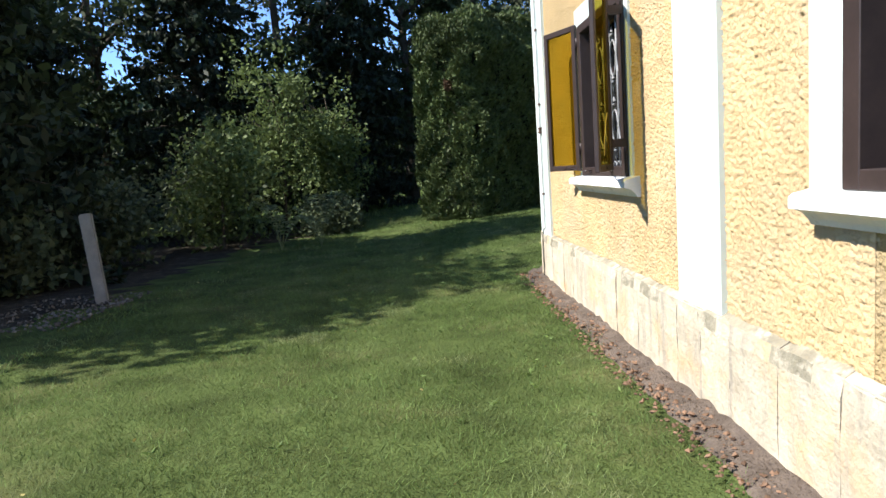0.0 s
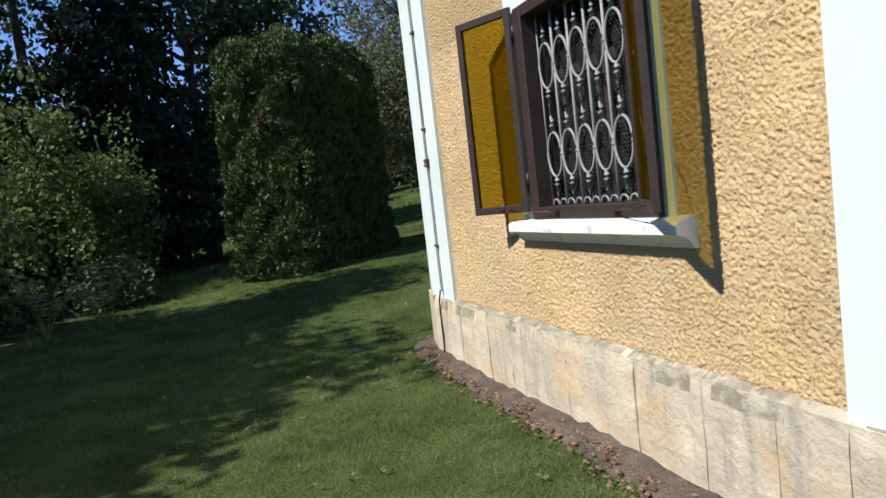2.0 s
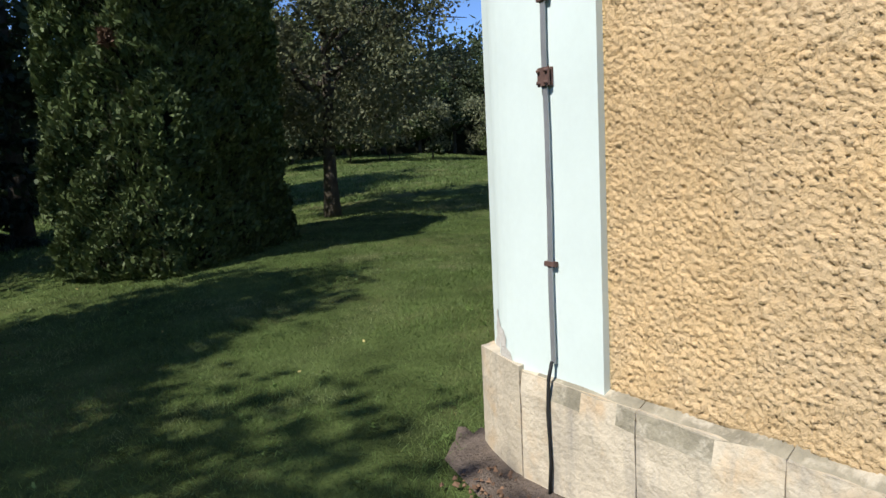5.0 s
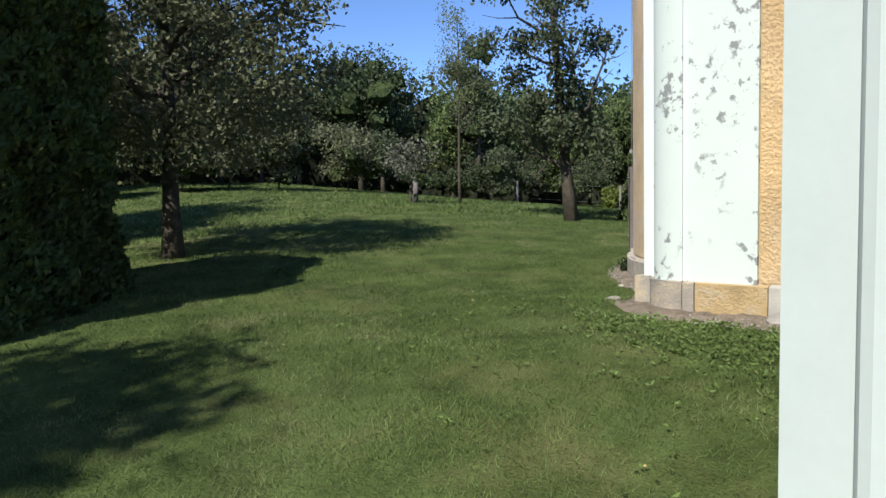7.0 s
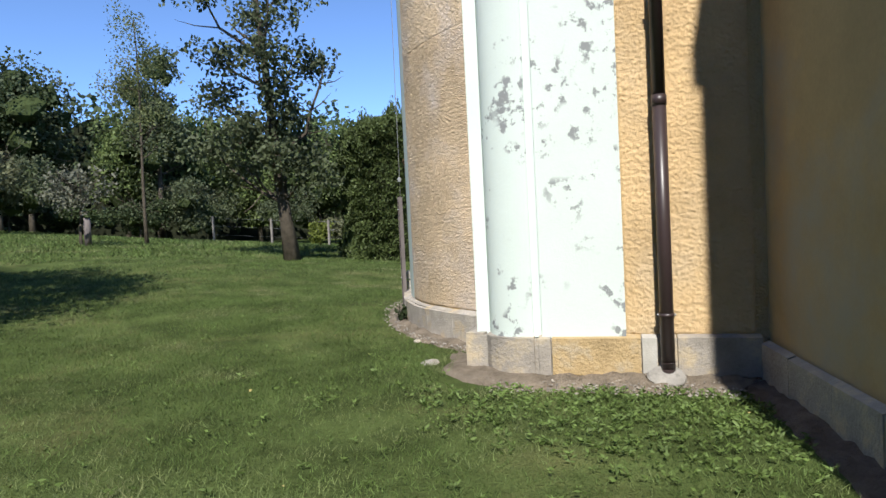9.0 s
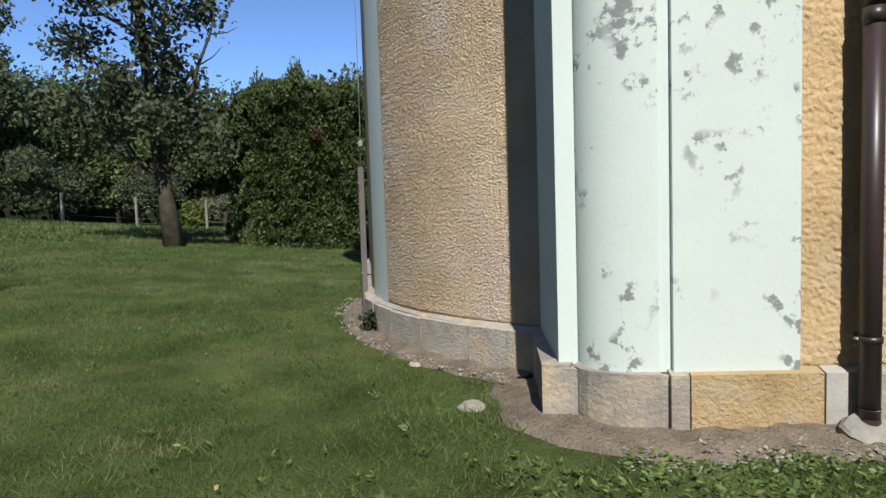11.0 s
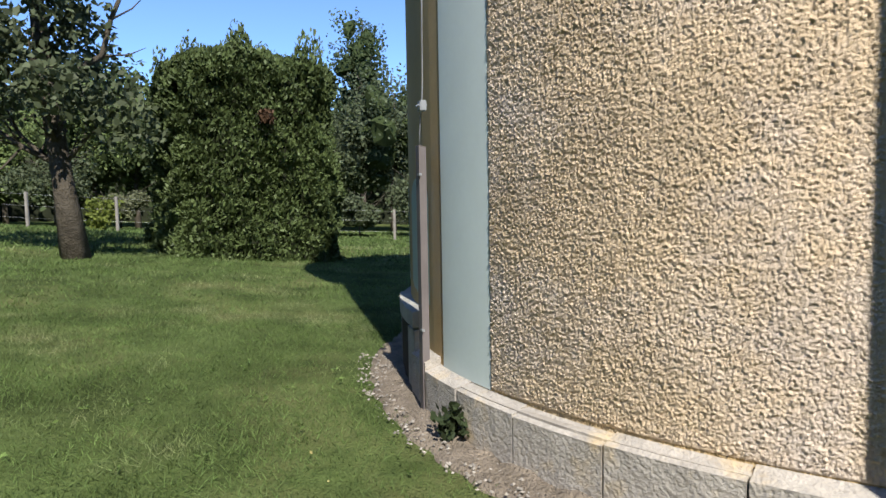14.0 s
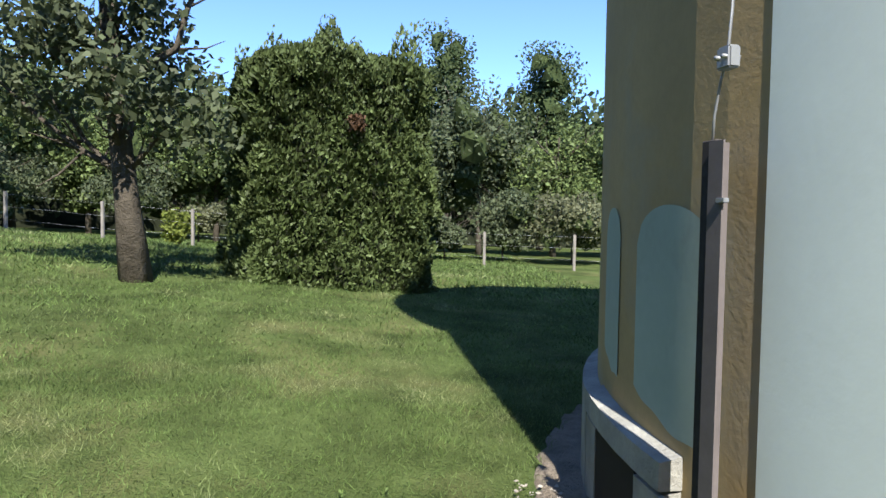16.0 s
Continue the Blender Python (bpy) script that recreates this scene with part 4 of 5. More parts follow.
def sacristy_plinth():
    root = prism("plinth_sacristy", [(7.55, 9.42), (7.55, 11.10), (7.76, 11.64), (7.79, 11.71), (8.76, 11.69), (8.8, 11.2), (7.7, 9.42)], 0.0, PLINTH_B - 0.03, M_PLINTH_GREY)
    tagged(root, "rough grey and ochre plinth stones under the white pilasters", "plinth", kind="structure")
    for y0, y1, m, o in ((9.42, 10.02, M_PLINTH_GREY, 0.0), (10.03, 10.165, M_PLINTH_GREY, 0.0), (10.175, 10.285, M_CONCRETE, 0.014), (10.295, 10.98, M_OCHRE_STONE, 0.012), (10.99, 11.085, M_PLINTH_GREY, 0.016)):
        plinth_stone("stone", [(7.527 - o, y1), (7.527 - o, y0), (7.60, y0), (7.60, y1)], 0.375, PLINTH_B, root, m, 0.02)
    rounded = [(7.535 + 0.24 * (1 - math.cos(radians(a))), 11.125 + 0.435 * math.sin(radians(a))) for a in (0, 15, 30, 45, 60, 75, 88)]
    plinth_stone("stone", rounded[::-1] + [(7.64, 11.125), (7.66, 11.2), (7.69, 11.3), (7.73, 11.38), (7.77, 11.44), (7.80, 11.48), (7.84, 11.52)], 0.372, PLINTH_B, root, M_PLINTH_GREY, 0.02)
    plinth_stone("stone", [(7.765, 11.745), (7.755, 11.585), (7.86, 11.53), (7.88, 11.65)], 0.37, PLINTH_B + 0.005, root, M_PLINTH_GREY, 0.015)
    plinth_stone("stone", [(8.74, 11.72), (7.772, 11.742), (7.82, 11.63), (8.74, 11.63)], 0.10, PLINTH_B, root, M_PLINTH_GREY, 0.02)
    foot = [(7.50, 9.42), (7.50, 11.12), (7.56, 11.32), (7.71, 11.62), (7.735, 11.78), (8.64, 11.76), (8.6, 11.5), (7.8, 11.4), (7.62, 9.42)]
    prism("footing", foot, 0.0, 0.355, M_CONCRETE, root)


M_OCHRE_STONE = mat("ochre_rough_stone", (0.50, 0.37, 0.20), 0.95, 0.18, 4, 50, 0.9, 40, 0.02, second=((0.40, 0.35, 0.27), 0.5, 0.7, 4.0), spec=0.1)
sacristy_plinth()


def apse_plinth():
    rng = np.random.default_rng(5)
    root = prism("plinth_apse", arc(*APSE_C, APSE_R + 0.07, 149, 20, 50) + arc(*APSE_C, APSE_R - 0.1, 20, 149, 50), 0.0, PLINTH_B - 0.02, M_PLINTH_GREY)
    tagged(root, "curved grey stone plinth under the apse wall", "plinth", kind="structure")
    joints = [148.5, 138.7, 129.7, 121.5, 113.7, 107.0, 102.15]
    for a, e in zip(joints, joints[1:]):
        top = PLINTH_B + float(rng.uniform(-0.008, 0.012)) + 0.05 * float(ss(118 - a, 0, 12))
        r = APSE_R + 0.10 + float(rng.uniform(0, 0.008))
        plinth_stone("stone", arc(*APSE_C, r, a - 0.09, e + 0.09, 4) + arc(*APSE_C, APSE_R - 0.02, e + 0.09, a - 0.09, 4), 0.08, top, root, M_PLINTH_APSE, 0.035)
    # raised surround of the basement opening
    for a0, a1, z0, z1, o in ((102.0, 98.7, 0.05, 0.865, 0.078), (90.3, 86.4, 0.05, 0.865, 0.078), (102.1, 86.4, 0.87, 0.99, 0.088), (86.3, 70, 0.05, 0.96, 0.08), (69.9, 50, 0.05, 0.96, 0.08)):
        plinth_stone("stone", arc(*APSE_C, APSE_R + o, a0, a1, 5) + arc(*APSE_C, APSE_R - 0.02, a1, a0, 5), z0, z1, root, M_PALE_STONE, 0.02)
    # solid near-black block, painted as the shade in the vent's hollow
    prism("vent_opening", arc(*APSE_C, APSE_R + 0.074, 98.6, 90.4, 4) + arc(*APSE_C, APSE_R, 90.4, 98.6, 4), 0.25, 0.865, M_VENT_SHADE, root)


M_PALE_STONE = mat("pale_dressed_stone", (0.36, 0.35, 0.31), 0.95, 0.22, 3, 40, 0.8, 45, 0.012, second=((0.25, 0.245, 0.225), 0.5, 0.7, 5.0), spec=0.1)
apse_plinth()


def paint_patch(poly_az, z0, z1, rise):
    """A patch of pale green primer with an arched top on the curved wall, 4 mm proud."""
    a0, a1 = poly_az
    k = 14
    v = []
    for i in range(k + 1):
        s = i / k
        a = radians(a0 + (a1 - a0) * s)
        x, y = APSE_C[0] + (APSE_R + 0.004) * math.cos(a), APSE_C[1] + (APSE_R + 0.004) * math.sin(a)
        arch = z1 - rise * (1 - math.sqrt(max(0, 1 - (2 * s - 1) ** 2)))
        v += [(x, y, z0 + 0.10 * s * s + 0.008 * math.sin(i * 0.9)), (x, y, arch)]
    ob = mesh_ob("trim_primer_patch", v, [(2 * i, 2 * i + 2, 2 * i + 3, 2 * i + 1) for i in range(k)], M_PRIMER)
    tagged(ob, "pale green primer patch on the shaded apse wall", "paint patch", kind="structure")


M_PRIMER = mat("pale_green_primer", (0.40, 0.46, 0.38), 0.9, 0.08, 2, 25, 0.2, 40, 0.003, second=((0.33, 0.36, 0.30), 0.55, 0.75, 3.0), spec=0.15)
paint_patch((104.2, 95.3), 1.03, 1.85, 0.15)
paint_patch((91.6, 86.8), 1.10, 1.85, 0.12)


# ---- windows ----
def ring(bm, centre, ry, rz, r, axis_x, k=22):
    pts = [(axis_x, centre[0] + ry * math.cos(2 * math.pi * i / k), centre[1] + rz * math.sin(2 * math.pi * i / k)) for i in range(k + 1)]
    add_tube(bm, pts, r, 6, caps=False)


def leaf_spike(bm, x, y, z, up, s=1.0):
    """A forged leaf: a flattened bud and a thin curling tip."""
    add_tube(bm, [(x, y, z), (x, y, z + up * 0.02 * s), (x, y + 0.004, z + up * 0.045 * s), (x, y - 0.006, z + up * 0.07 * s), (x, y + 0.005, z + up * 0.10 * s), (x, y, z + up * 0.125 * s)],
             [0.008, 0.017, 0.021, 0.013, 0.007, 0.003], 6)


def window(y0, y1, number, grille, shutters, drop=0.0):
    z0, z1 = WIN_Z[0] - drop, WIN_Z[1]
    root = empty("window_%d" % number, FACE, (y0 + y1) / 2, z0)
    tagged(root, "tall window with brown steel frame and white stone sill" if not grille else "tall barred window with open yellow shutters and white sill", "window", kind="structure")
    inv = Matrix.Translation(-root.location)

    def under(ob):
        ob.parent = root
        ob.matrix_parent_inverse = inv
        return ob

    # white surround, three sides
    b = 0.17 if grille else 0.25
    bm = bmesh.new()
    near = 0.085 if grille else b
    add_box(bm, (FACE - 0.03, y0 - near, z0), (FACE + 0.01, y0, z1 + b))
    add_box(bm, (FACE - 0.03, y1, z0), (FACE + 0.01, y1 + b, z1 + b))
    add_box(bm, (FACE - 0.03, y0, z1), (FACE + 0.01, y1, z1 + b))
    under(part("surround", bm, M_WHITE, None, "white limewashed surround"))
    # moulded sill
    prof = [(0.0, 0.0), (0.0, -0.15), (-0.045, -0.15), (-0.06, -0.125), (-0.085, -0.10), (-0.115, -0.085), (-0.14, -0.08), (-0.14, -0.035), (-0.12, -0.02), (-0.02, 0.0)]
    bm = bmesh.new()
    ends = []
    for y, sgn in ((y0 - 0.20, 1), (y1 + 0.23, -1)):
        ends.append([bm.verts.new((FACE + 0.01 + px, y, z0 + 0.005 + pz)) for px, pz in prof])
    k = len(prof)
    for i in range(k):
        bm.faces.new((ends[0][i], ends[0][(i + 1) % k], ends[1][(i + 1) % k], ends[1][i]))
    bm.faces.new(ends[0][::-1])
    bm.faces.new(ends[1])
    under(part("window_sill", bm, M_SILL, None, "weathered white moulded sill"))
    # outer steel frame
    x = FACE - 0.055
    bm = bmesh.new()
    fw = 0.085
    for lo, hi in (((y0 - 0.01, z0), (y0 + fw, z1)), ((y1 - fw, z0), (y1 + 0.01, z1)), ((y0 + fw, z0), (y1 - fw, z0 + 0.075)), ((y0 + fw, z1 - 0.075), (y1 - fw, z1))):
        add_box(bm, (x, lo[0], lo[1]), (FACE + 0.09, hi[0], hi[1]))
    bmesh.ops.bevel(bm, geom=bm.edges[:], offset=0.004, segments=1, affect="EDGES")
    under(part("window_frame", bm, M_BROWN, None))
    gl = under(box("pane", (FACE + 0.17, y0 + 0.05, z0 + 0.05), (FACE + 0.176, y1 - 0.05, z1 - 0.05), M_GLASS))
    gl.visible_shadow = False
    bm = bmesh.new()
    ym = (y0 + y1) / 2
    for lo, hi in (((ym - 0.04, z0 + 0.05), (ym + 0.04, z1 - 0.05)), ((y0 + 0.02, z0 + 0.86), (ym - 0.04, z0 + 0.92)), ((ym + 0.04, z0 + 0.86), (y1 - 0.02, z0 + 0.92)),
                   ((y0 + 0.0, z0), (y0 + 0.07, z1)), ((y1 - 0.07, z0), (y1, z1)), ((y0 + 0.07, z0), (ym - 0.04, z0 + 0.08)), ((ym + 0.04, z0), (y1 - 0.07, z0 + 0.08))):
        add_box(bm, (FACE + 0.15, lo[0], lo[1]), (FACE + 0.20, hi[0], hi[1]))
    under(part("casement", bm, M_BROWN, None))
    if grille:
        gx = FACE + 0.055
        g = under(empty("grille", gx, ym, z0))
        g.location = (0, 0, 0)
        g.matrix_parent_inverse = Matrix.Identity(4)
        ginv = Matrix.Translation(-root.location)

        def ing(ob):
            ob.parent = g
            ob.matrix_parent_inverse = ginv
            return ob

        ys = [y1 - 0.08 - 0.1785 * i for i in range(6, -1, -1)]
        for y in ys:
            bm = bmesh.new()
            add_tube(bm, [(gx, y, z0 + 0.06), (gx, y, z1 - 0.06)], 0.0092, 8)
            for zc in (1.728, 2.278):
                add_box(bm, (gx - 0.013, y - 0.014, zc - 0.009), (gx + 0.013, y + 0.014, zc + 0.009))
                add_tube(bm, [(gx, y, zc - 0.06), (gx, y, zc), (gx, y, zc + 0.06)], [0.009, 0.014, 0.009], 8)
            ing(part("bar", bm, M_IRON, smooth=True))
        for zc in (1.728, 2.278):
            for a, c in zip(ys, ys[1:]):
                yc = (a + c) / 2
                bm = bmesh.new()
                ring(bm, (yc, zc), (c - a) / 2 - 0.009, 0.138, 0.0088, gx - 0.004)
                leaf_spike(bm, gx - 0.006, yc, zc + 0.138, 1)
                leaf_spike(bm, gx - 0.006, yc, zc - 0.138, -1, 1.05)
                ing(part("oval_ring", bm, M_IRON, smooth=True))
        for a, c in zip(ys, ys[1:]):
            for yc in ((a * 3 + c) / 4, (a + 3 * c) / 4):
                bm = bmesh.new()
                pts = [(gx, yc + 0.036 * math.cos(radians(t)), z0 + 0.078 + 0.036 * math.sin(radians(t))) for t in range(0, 181, 20)]
                add_tube(bm, pts, 0.006, 6)
                ing(part("scroll", bm, M_IRON, smooth=True))
        # hexagonal wire netting behind the bars
        bm = bmesh.new()
        s = 0.030
        rows = int((z1 - z0 - 0.12) / (s * 0.75))
        cols = int((y1 - y0 - 0.14) / (s * 0.87))
        mx = gx + 0.03
        vs, fs = [], []

        def wire(p, q):
            p, q = Vector(p), Vector(q)
            d = (q - p).normalized()
            side = Vector((0, -d.z, d.y)) * 0.0008
            i = len(vs)
            vs.extend([p + side, q + side, q - side, p - side])
            fs.append((i, i + 1, i + 2, i + 3))

        for r in range(rows):
            for c in range(cols):
                yc = y0 + 0.075 + (c + 0.5 * (r % 2)) * s * 0.87
                zc = z0 + 0.065 + r * s * 0.75
                if yc > y1 - 0.08:
                    continue
                t = (mx, yc, zc + s / 2)
                ul, ur = (mx, yc - s * 0.433, zc + s / 4), (mx, yc + s * 0.433, zc + s / 4)
                dl = (mx, yc - s * 0.433, zc - s / 4)
                wire(t, ul), wire(t, ur), wire(ul, dl)
        ing(mesh_ob("wire_netting", vs, fs, M_MESH))
        bm.free()
    for name, hy, direction, w, proud in shutters:
        hx = FACE - proud
        d = Vector((direction[0], direction[1], 0)).normalized()
        ang = math.atan2(d.y, d.x)
        m = Matrix.Translation((hx, hy, SHUTTER_Z[0])) @ Matrix.Rotation(ang, 4, "Z")
        h = SHUTTER_Z[1] - SHUTTER_Z[0]
        sh = under(empty("shutter"))
        sh.matrix_parent_inverse = inv
        sh.matrix_basis = m
        sh["label"] = "open shutter of yellow translucent sheet in a brown steel frame"
        bm = bmesh.new()
        t, q = 0.05, 0.032
        for lo, hi in (((0, 0.01), (t, h)), ((w - t, 0.01), (w, h)), ((t, 0.01), (w - t, 0.01 + t)), ((t, h - t), (w - t, h))):
            add_box(bm, (lo[0], -q / 2, lo[1]), (hi[0], q / 2, hi[1]))
        bmesh.ops.bevel(bm, geom=bm.edges[:], offset=0.004, segments=1, affect="EDGES")
        part("shutter_frame", bm, M_BROWN, sh)
        box("sheet", (t - 0.008, -0.004, 0.05), (w - t + 0.008, 0.004, h - 0.04), M_SHEET, sh)
        for hz in (0.18, h - 0.2):
            if proud > 0.1:
                under(box("hinge_arm", (hx - 0.005, hy - 0.015, SHUTTER_Z[0] + hz), (FACE - 0.05, hy + 0.015, SHUTTER_Z[0] + hz + 0.06), M_BROWN))
            tube("hinge", [(-0.012, 0, hz), (-0.012, 0, hz + 0.08)], 0.012, M_BROWN, sh)
        box("latch", (w * 0.42, -0.024 * 1.0, 0.03), (w * 0.42 + 0.05, 0.024, 0.045), M_BROWN, sh)
        p = m @ Vector((w * 0.45, 0, 0.045)) - root.location
        e = Vector((FACE - 0.075, hy - 0.34 * (1 if direction[1] > 0 else -1), z0 + 0.045)) - root.location
        tube("stay", [p, p.lerp(e, 0.5) + Vector((0, 0, -0.012)), e], 0.0045, M_BROWN, root)
        box("stay_hook", (e.x - 0.01, e.y - 0.03, e.z - 0.008), (e.x + 0.02, e.y + 0.03, e.z + 0.008), M_BROWN, root)


SHUTTER_Z = (1.375, 2.70)
M_SILL = mat("weathered_white_sill", (0.72, 0.73, 0.71), 0.85, 0.06, 5, 40, 0.5, 50, 0.006, second=((0.40, 0.37, 0.32), 0.60, 0.72, 7.0), spec=0.15)
M_GLASS = mat("dark_window_glass", (0.015, 0.017, 0.018), 0.06, 0.05, 1, 5, 0, spec=0.6)
window(*WINDOWS[1], 1, True, [("shutter", 6.28, (-0.19, 0.43), 0.475, 0.06), ("shutter", 4.985, (-0.21, -0.37), 0.43, 0.16)])
window(*WINDOWS[0], 2, False, [], 0.03)

# a dry straw caught behind the open shutter
tube("straw", [(2.02, 4.745, 1.50), (2.03, 4.765, 1.60), (2.06, 4.82, 1.74), (2.09, 4.88, 1.80)], 0.004, mat("dry_straw", (0.55, 0.42, 0.12), 0.7, 0.1, 5, 50, 0), None, 5)
tagged(bpy.data.objects["straw"], "dry yellow straw caught behind the shutter", "straw")


# ---- lightning conductor on the corner pilaster ----
def conductor():
    x, y = FACE - 0.05, 8.21
    root = empty("lightning_conductor", x, y, 0.65)
    tagged(root, "galvanised lightning conductor strip clamped to the white pilaster", "lightning conductor")
    bm = bmesh.new()
    rings = []
    for i in range(25):
        z, w = 0.02 + i * 0.33, 0.004 * math.sin(i * 1.9)
        rings.append([bm.verts.new(p) for p in ((-0.004, w - 0.0135, z), (-0.004, w + 0.0135, z), (0.002, w + 0.0135, z), (0.002, w - 0.0135, z))])
    for u, v in zip(rings, rings[1:]):
        for k in range(4):
            bm.faces.new((u[k], u[(k + 1) % 4], v[(k + 1) % 4], v[k]))
    part("strip", bm, M_ZINC, root)
    tube("wire", [(0.003, 0.012 - 0.006 * math.sin(i * 1.3), 0.45 + i * 0.4) for i in range(19)], 0.004, M_ZINC, root, 6)
    tube("cable", [(-0.012, 0.0, 0.03), (-0.03, 0.005, -0.05), (-0.035, 0.01, -0.2), (-0.035, 0.0, -0.42), (-0.04, 0.02, -0.68)], 0.008, M_RUBBER, root, 6, "black earth cable")
    for z in (0.45, 1.53, 2.4, 3.4):
        box("clamp", (-0.012, -0.032, z - 0.011), (0.012, 0.032, z + 0.011), M_RUST, root, 0.002, label="rusty clamp bar")
        tube("stud", [(0.01, 0, z), (0.045, 0, z)], 0.008, M_RUST, root, 6)
    for z in (1.22,):
        box("clamp_plate", (-0.014, -0.034, z - 0.038), (-0.004, 0.034, z + 0.038), M_RUST, root, 0.002, label="rusty square clamp plate with four bolts")
        box("clamp_plate", (0.004, -0.034, z - 0.038), (0.014, 0.034, z + 0.038), M_RUST, root, 0.002)
        for dy in (-0.022, 0.022):
            for dz in (-0.024, 0.024):
                tube("bolt", [(-0.024, dy, z + dz), (0.02, dy, z + dz)], 0.008, M_RUST, root, 6)


M_RUBBER = mat("black_cable", (0.02, 0.02, 0.02), 0.6, 0.2, 10, 50, 0)
conductor()


# ---- downpipe on the sacristy ----
def downpipe():
    x, y = 7.455, 10.10
    root = empty("downpipe", x, y, 0.40)
    tagged(root, "dark brown round downpipe clamped to the ochre wall", "downpipe")
    tube("pipe", [(0, 0, 0.02), (0, 0, 2.10)], 0.052, M_PIPE, root, 20)
    tube("pipe", [(0, 0, 2.08), (0, 0, 8.6)], 0.049, M_PIPE, root, 20)
    tube("collar", [(0, 0, 2.04), (0, 0, 2.12)], 0.056, M_PIPE, root, 20)
    tube("shoe", [(-0.02, 0, -0.03), (0, 0, 0.04), (0, 0, 0.10)], [0.050, 0.055, 0.056], M_PIPE, root, 18)
    for z in (0.46, 2.84, 5.2):
        tube("clamp", [(0, 0, z - 0.016), (0, 0, z + 0.016)], 0.058, M_PIPE, root, 20)
        for dy in (-0.062, 0.062):
            tube("bolt", [(-0.0, dy, z), (0.03, dy, z)], 0.009, M_ZINC, root, 6)
        box("bracket", (0.04, -0.012, z - 0.012), (0.13, 0.012, z + 0.012), M_PIPE, root)
    g = empty("drain_block", 7.36, 10.12, 0.28)
    tagged(g, "worn concrete drain block under the downpipe", "drain block")
    tube("ring", [(0, 0, -0.05), (0, 0, 0.045), (0, 0, 0.075)], [0.165, 0.16, 0.145], M_DRAIN, g, 22)
    bm = bmesh.new()
    add_tube(bm, [(0.03, 0, 0.09), (0.03, 0, 0.10), (0.025, 0, 0.125), (0.02, 0, 0.135)], [0.125, 0.145, 0.142, 0.125], 11)
    for v in bm.verts:
        v.co += Vector((noise.noise(v.co * 17), noise.noise(v.co * 17 + Vector((5, 0, 0))), 0)) * 0.02
    part("cap", bm, M_DRAIN, g)


downpipe()


# ---- guard rail and earth wire on the apse ----
def apse_guard():
    a = radians(106.4)
    r = APSE_R + 0.012
    x, y = APSE_C[0] + r * math.cos(a), APSE_C[1] + r * math.sin(a)
    root = empty("earth_wire_guard", x, y, 0.30)
    root.rotation_euler = (0, 0, a - math.pi / 2)
    tagged(root, "grey-brown angle guard over an earth wire, bracketed to the wall", "wire guard")
    bm = bmesh.new()
    add_box(bm, (-0.068, 0.108, 0.07), (-0.004, 0.114, 1.72))
    add_box(bm, (-0.010, 0.05, 0.07), (-0.004, 0.108, 1.72))
    part("angle", bm, M_GUARD, root)
    bm = bmesh.new()
    add_box(bm, (-0.002, 0.064, 0.07), (0.062, 0.092, 1.73))
    bmesh.ops.bevel(bm, geom=bm.edges[:], offset=0.004, segments=1, affect="EDGES")
    part("lath", bm, M_LATH, root, "dark weathered lath beside the guard")
    for z in (0.62, 1.55):
        box("bracket", (-0.088, 0.104, z - 0.007), (-0.050, 0.122, z + 0.007), M_ZINC, root, 0.002, label="bright steel bracket")
    box("clamp_box", (-0.055, 0.055, 1.925), (0.005, 0.095, 1.99), M_ZINC, root, 0.006, label="weathered steel clamp")
    for dx in (-0.04, -0.01):
        tube("bolt", [(dx, 0.05, 1.958), (dx, 0.108, 1.958)], 0.007, M_ZINC, root, 6)
    tube("wire", [(0.035, 0.075, 1.70), (0.03, 0.075, 1.80), (0.005, 0.075, 1.90), (-0.02, 0.075, 1.96), (-0.03, 0.07, 2.1), (-0.04, 0.07, 2.6), (-0.01, 0.06, 4.5), (-0.02, 0.06, 7.6)], 0.0045, M_ZINC, root, 6)
    tube("wire", [(-0.035, 0.09, 0.10), (-0.035, 0.10, -0.02), (-0.02, 0.11, -0.12)], 0.006, M_BROWN, root, 6)


M_LATH = mat("dark_weathered_lath", (0.048, 0.042, 0.040), 0.85, 0.25, 5, 50, 0.4, 60, 0.003, second=((0.10, 0.09, 0.085), 0.55, 0.7, 6.0))
apse_guard()


# ---- soil strips by the walls ----
def strip(name, label, inner, outer, seed, material=None):
    """Bare soil between two lines in plan, rough on top, that dips under the lawn at its outer edge."""
    rng = np.random.default_rng(seed)
    k, rows = len(inner), 6
    v = []
    for i in range(k):
        for j in range(rows + 1):
            s = j / rows
            wob = 0.05 * math.sin(i * 1.7 + seed) + 0.03 * math.sin(i * 4.1)
            x = inner[i][0] + (outer[i][0] - inner[i][0]) * s * (1 + wob)
            y = inner[i][1] + (outer[i][1] - inner[i][1]) * s * (1 + wob)
            z = gz(x, y) + 0.05 * (1 - s) + 0.022 * rng.uniform(-1, 1) + (-0.06 if j == rows else 0.012)
            v.append((x, y, z))
    f = [(i * (rows + 1) + j, i * (rows + 1) + j + 1, (i + 1) * (rows + 1) + j + 1, (i + 1) * (rows + 1) + j) for i in range(k - 1) for j in range(rows)]
    ob = mesh_ob(name, v, f, material or M_SOIL, smooth=True)
    tagged(ob, label, "soil", kind="structure")


def seg_pts(a, b, k):
    return [(a[0] + (b[0] - a[0]) * i / k, a[1] + (b[1] - a[1]) * i / k) for i in range(k + 1)]


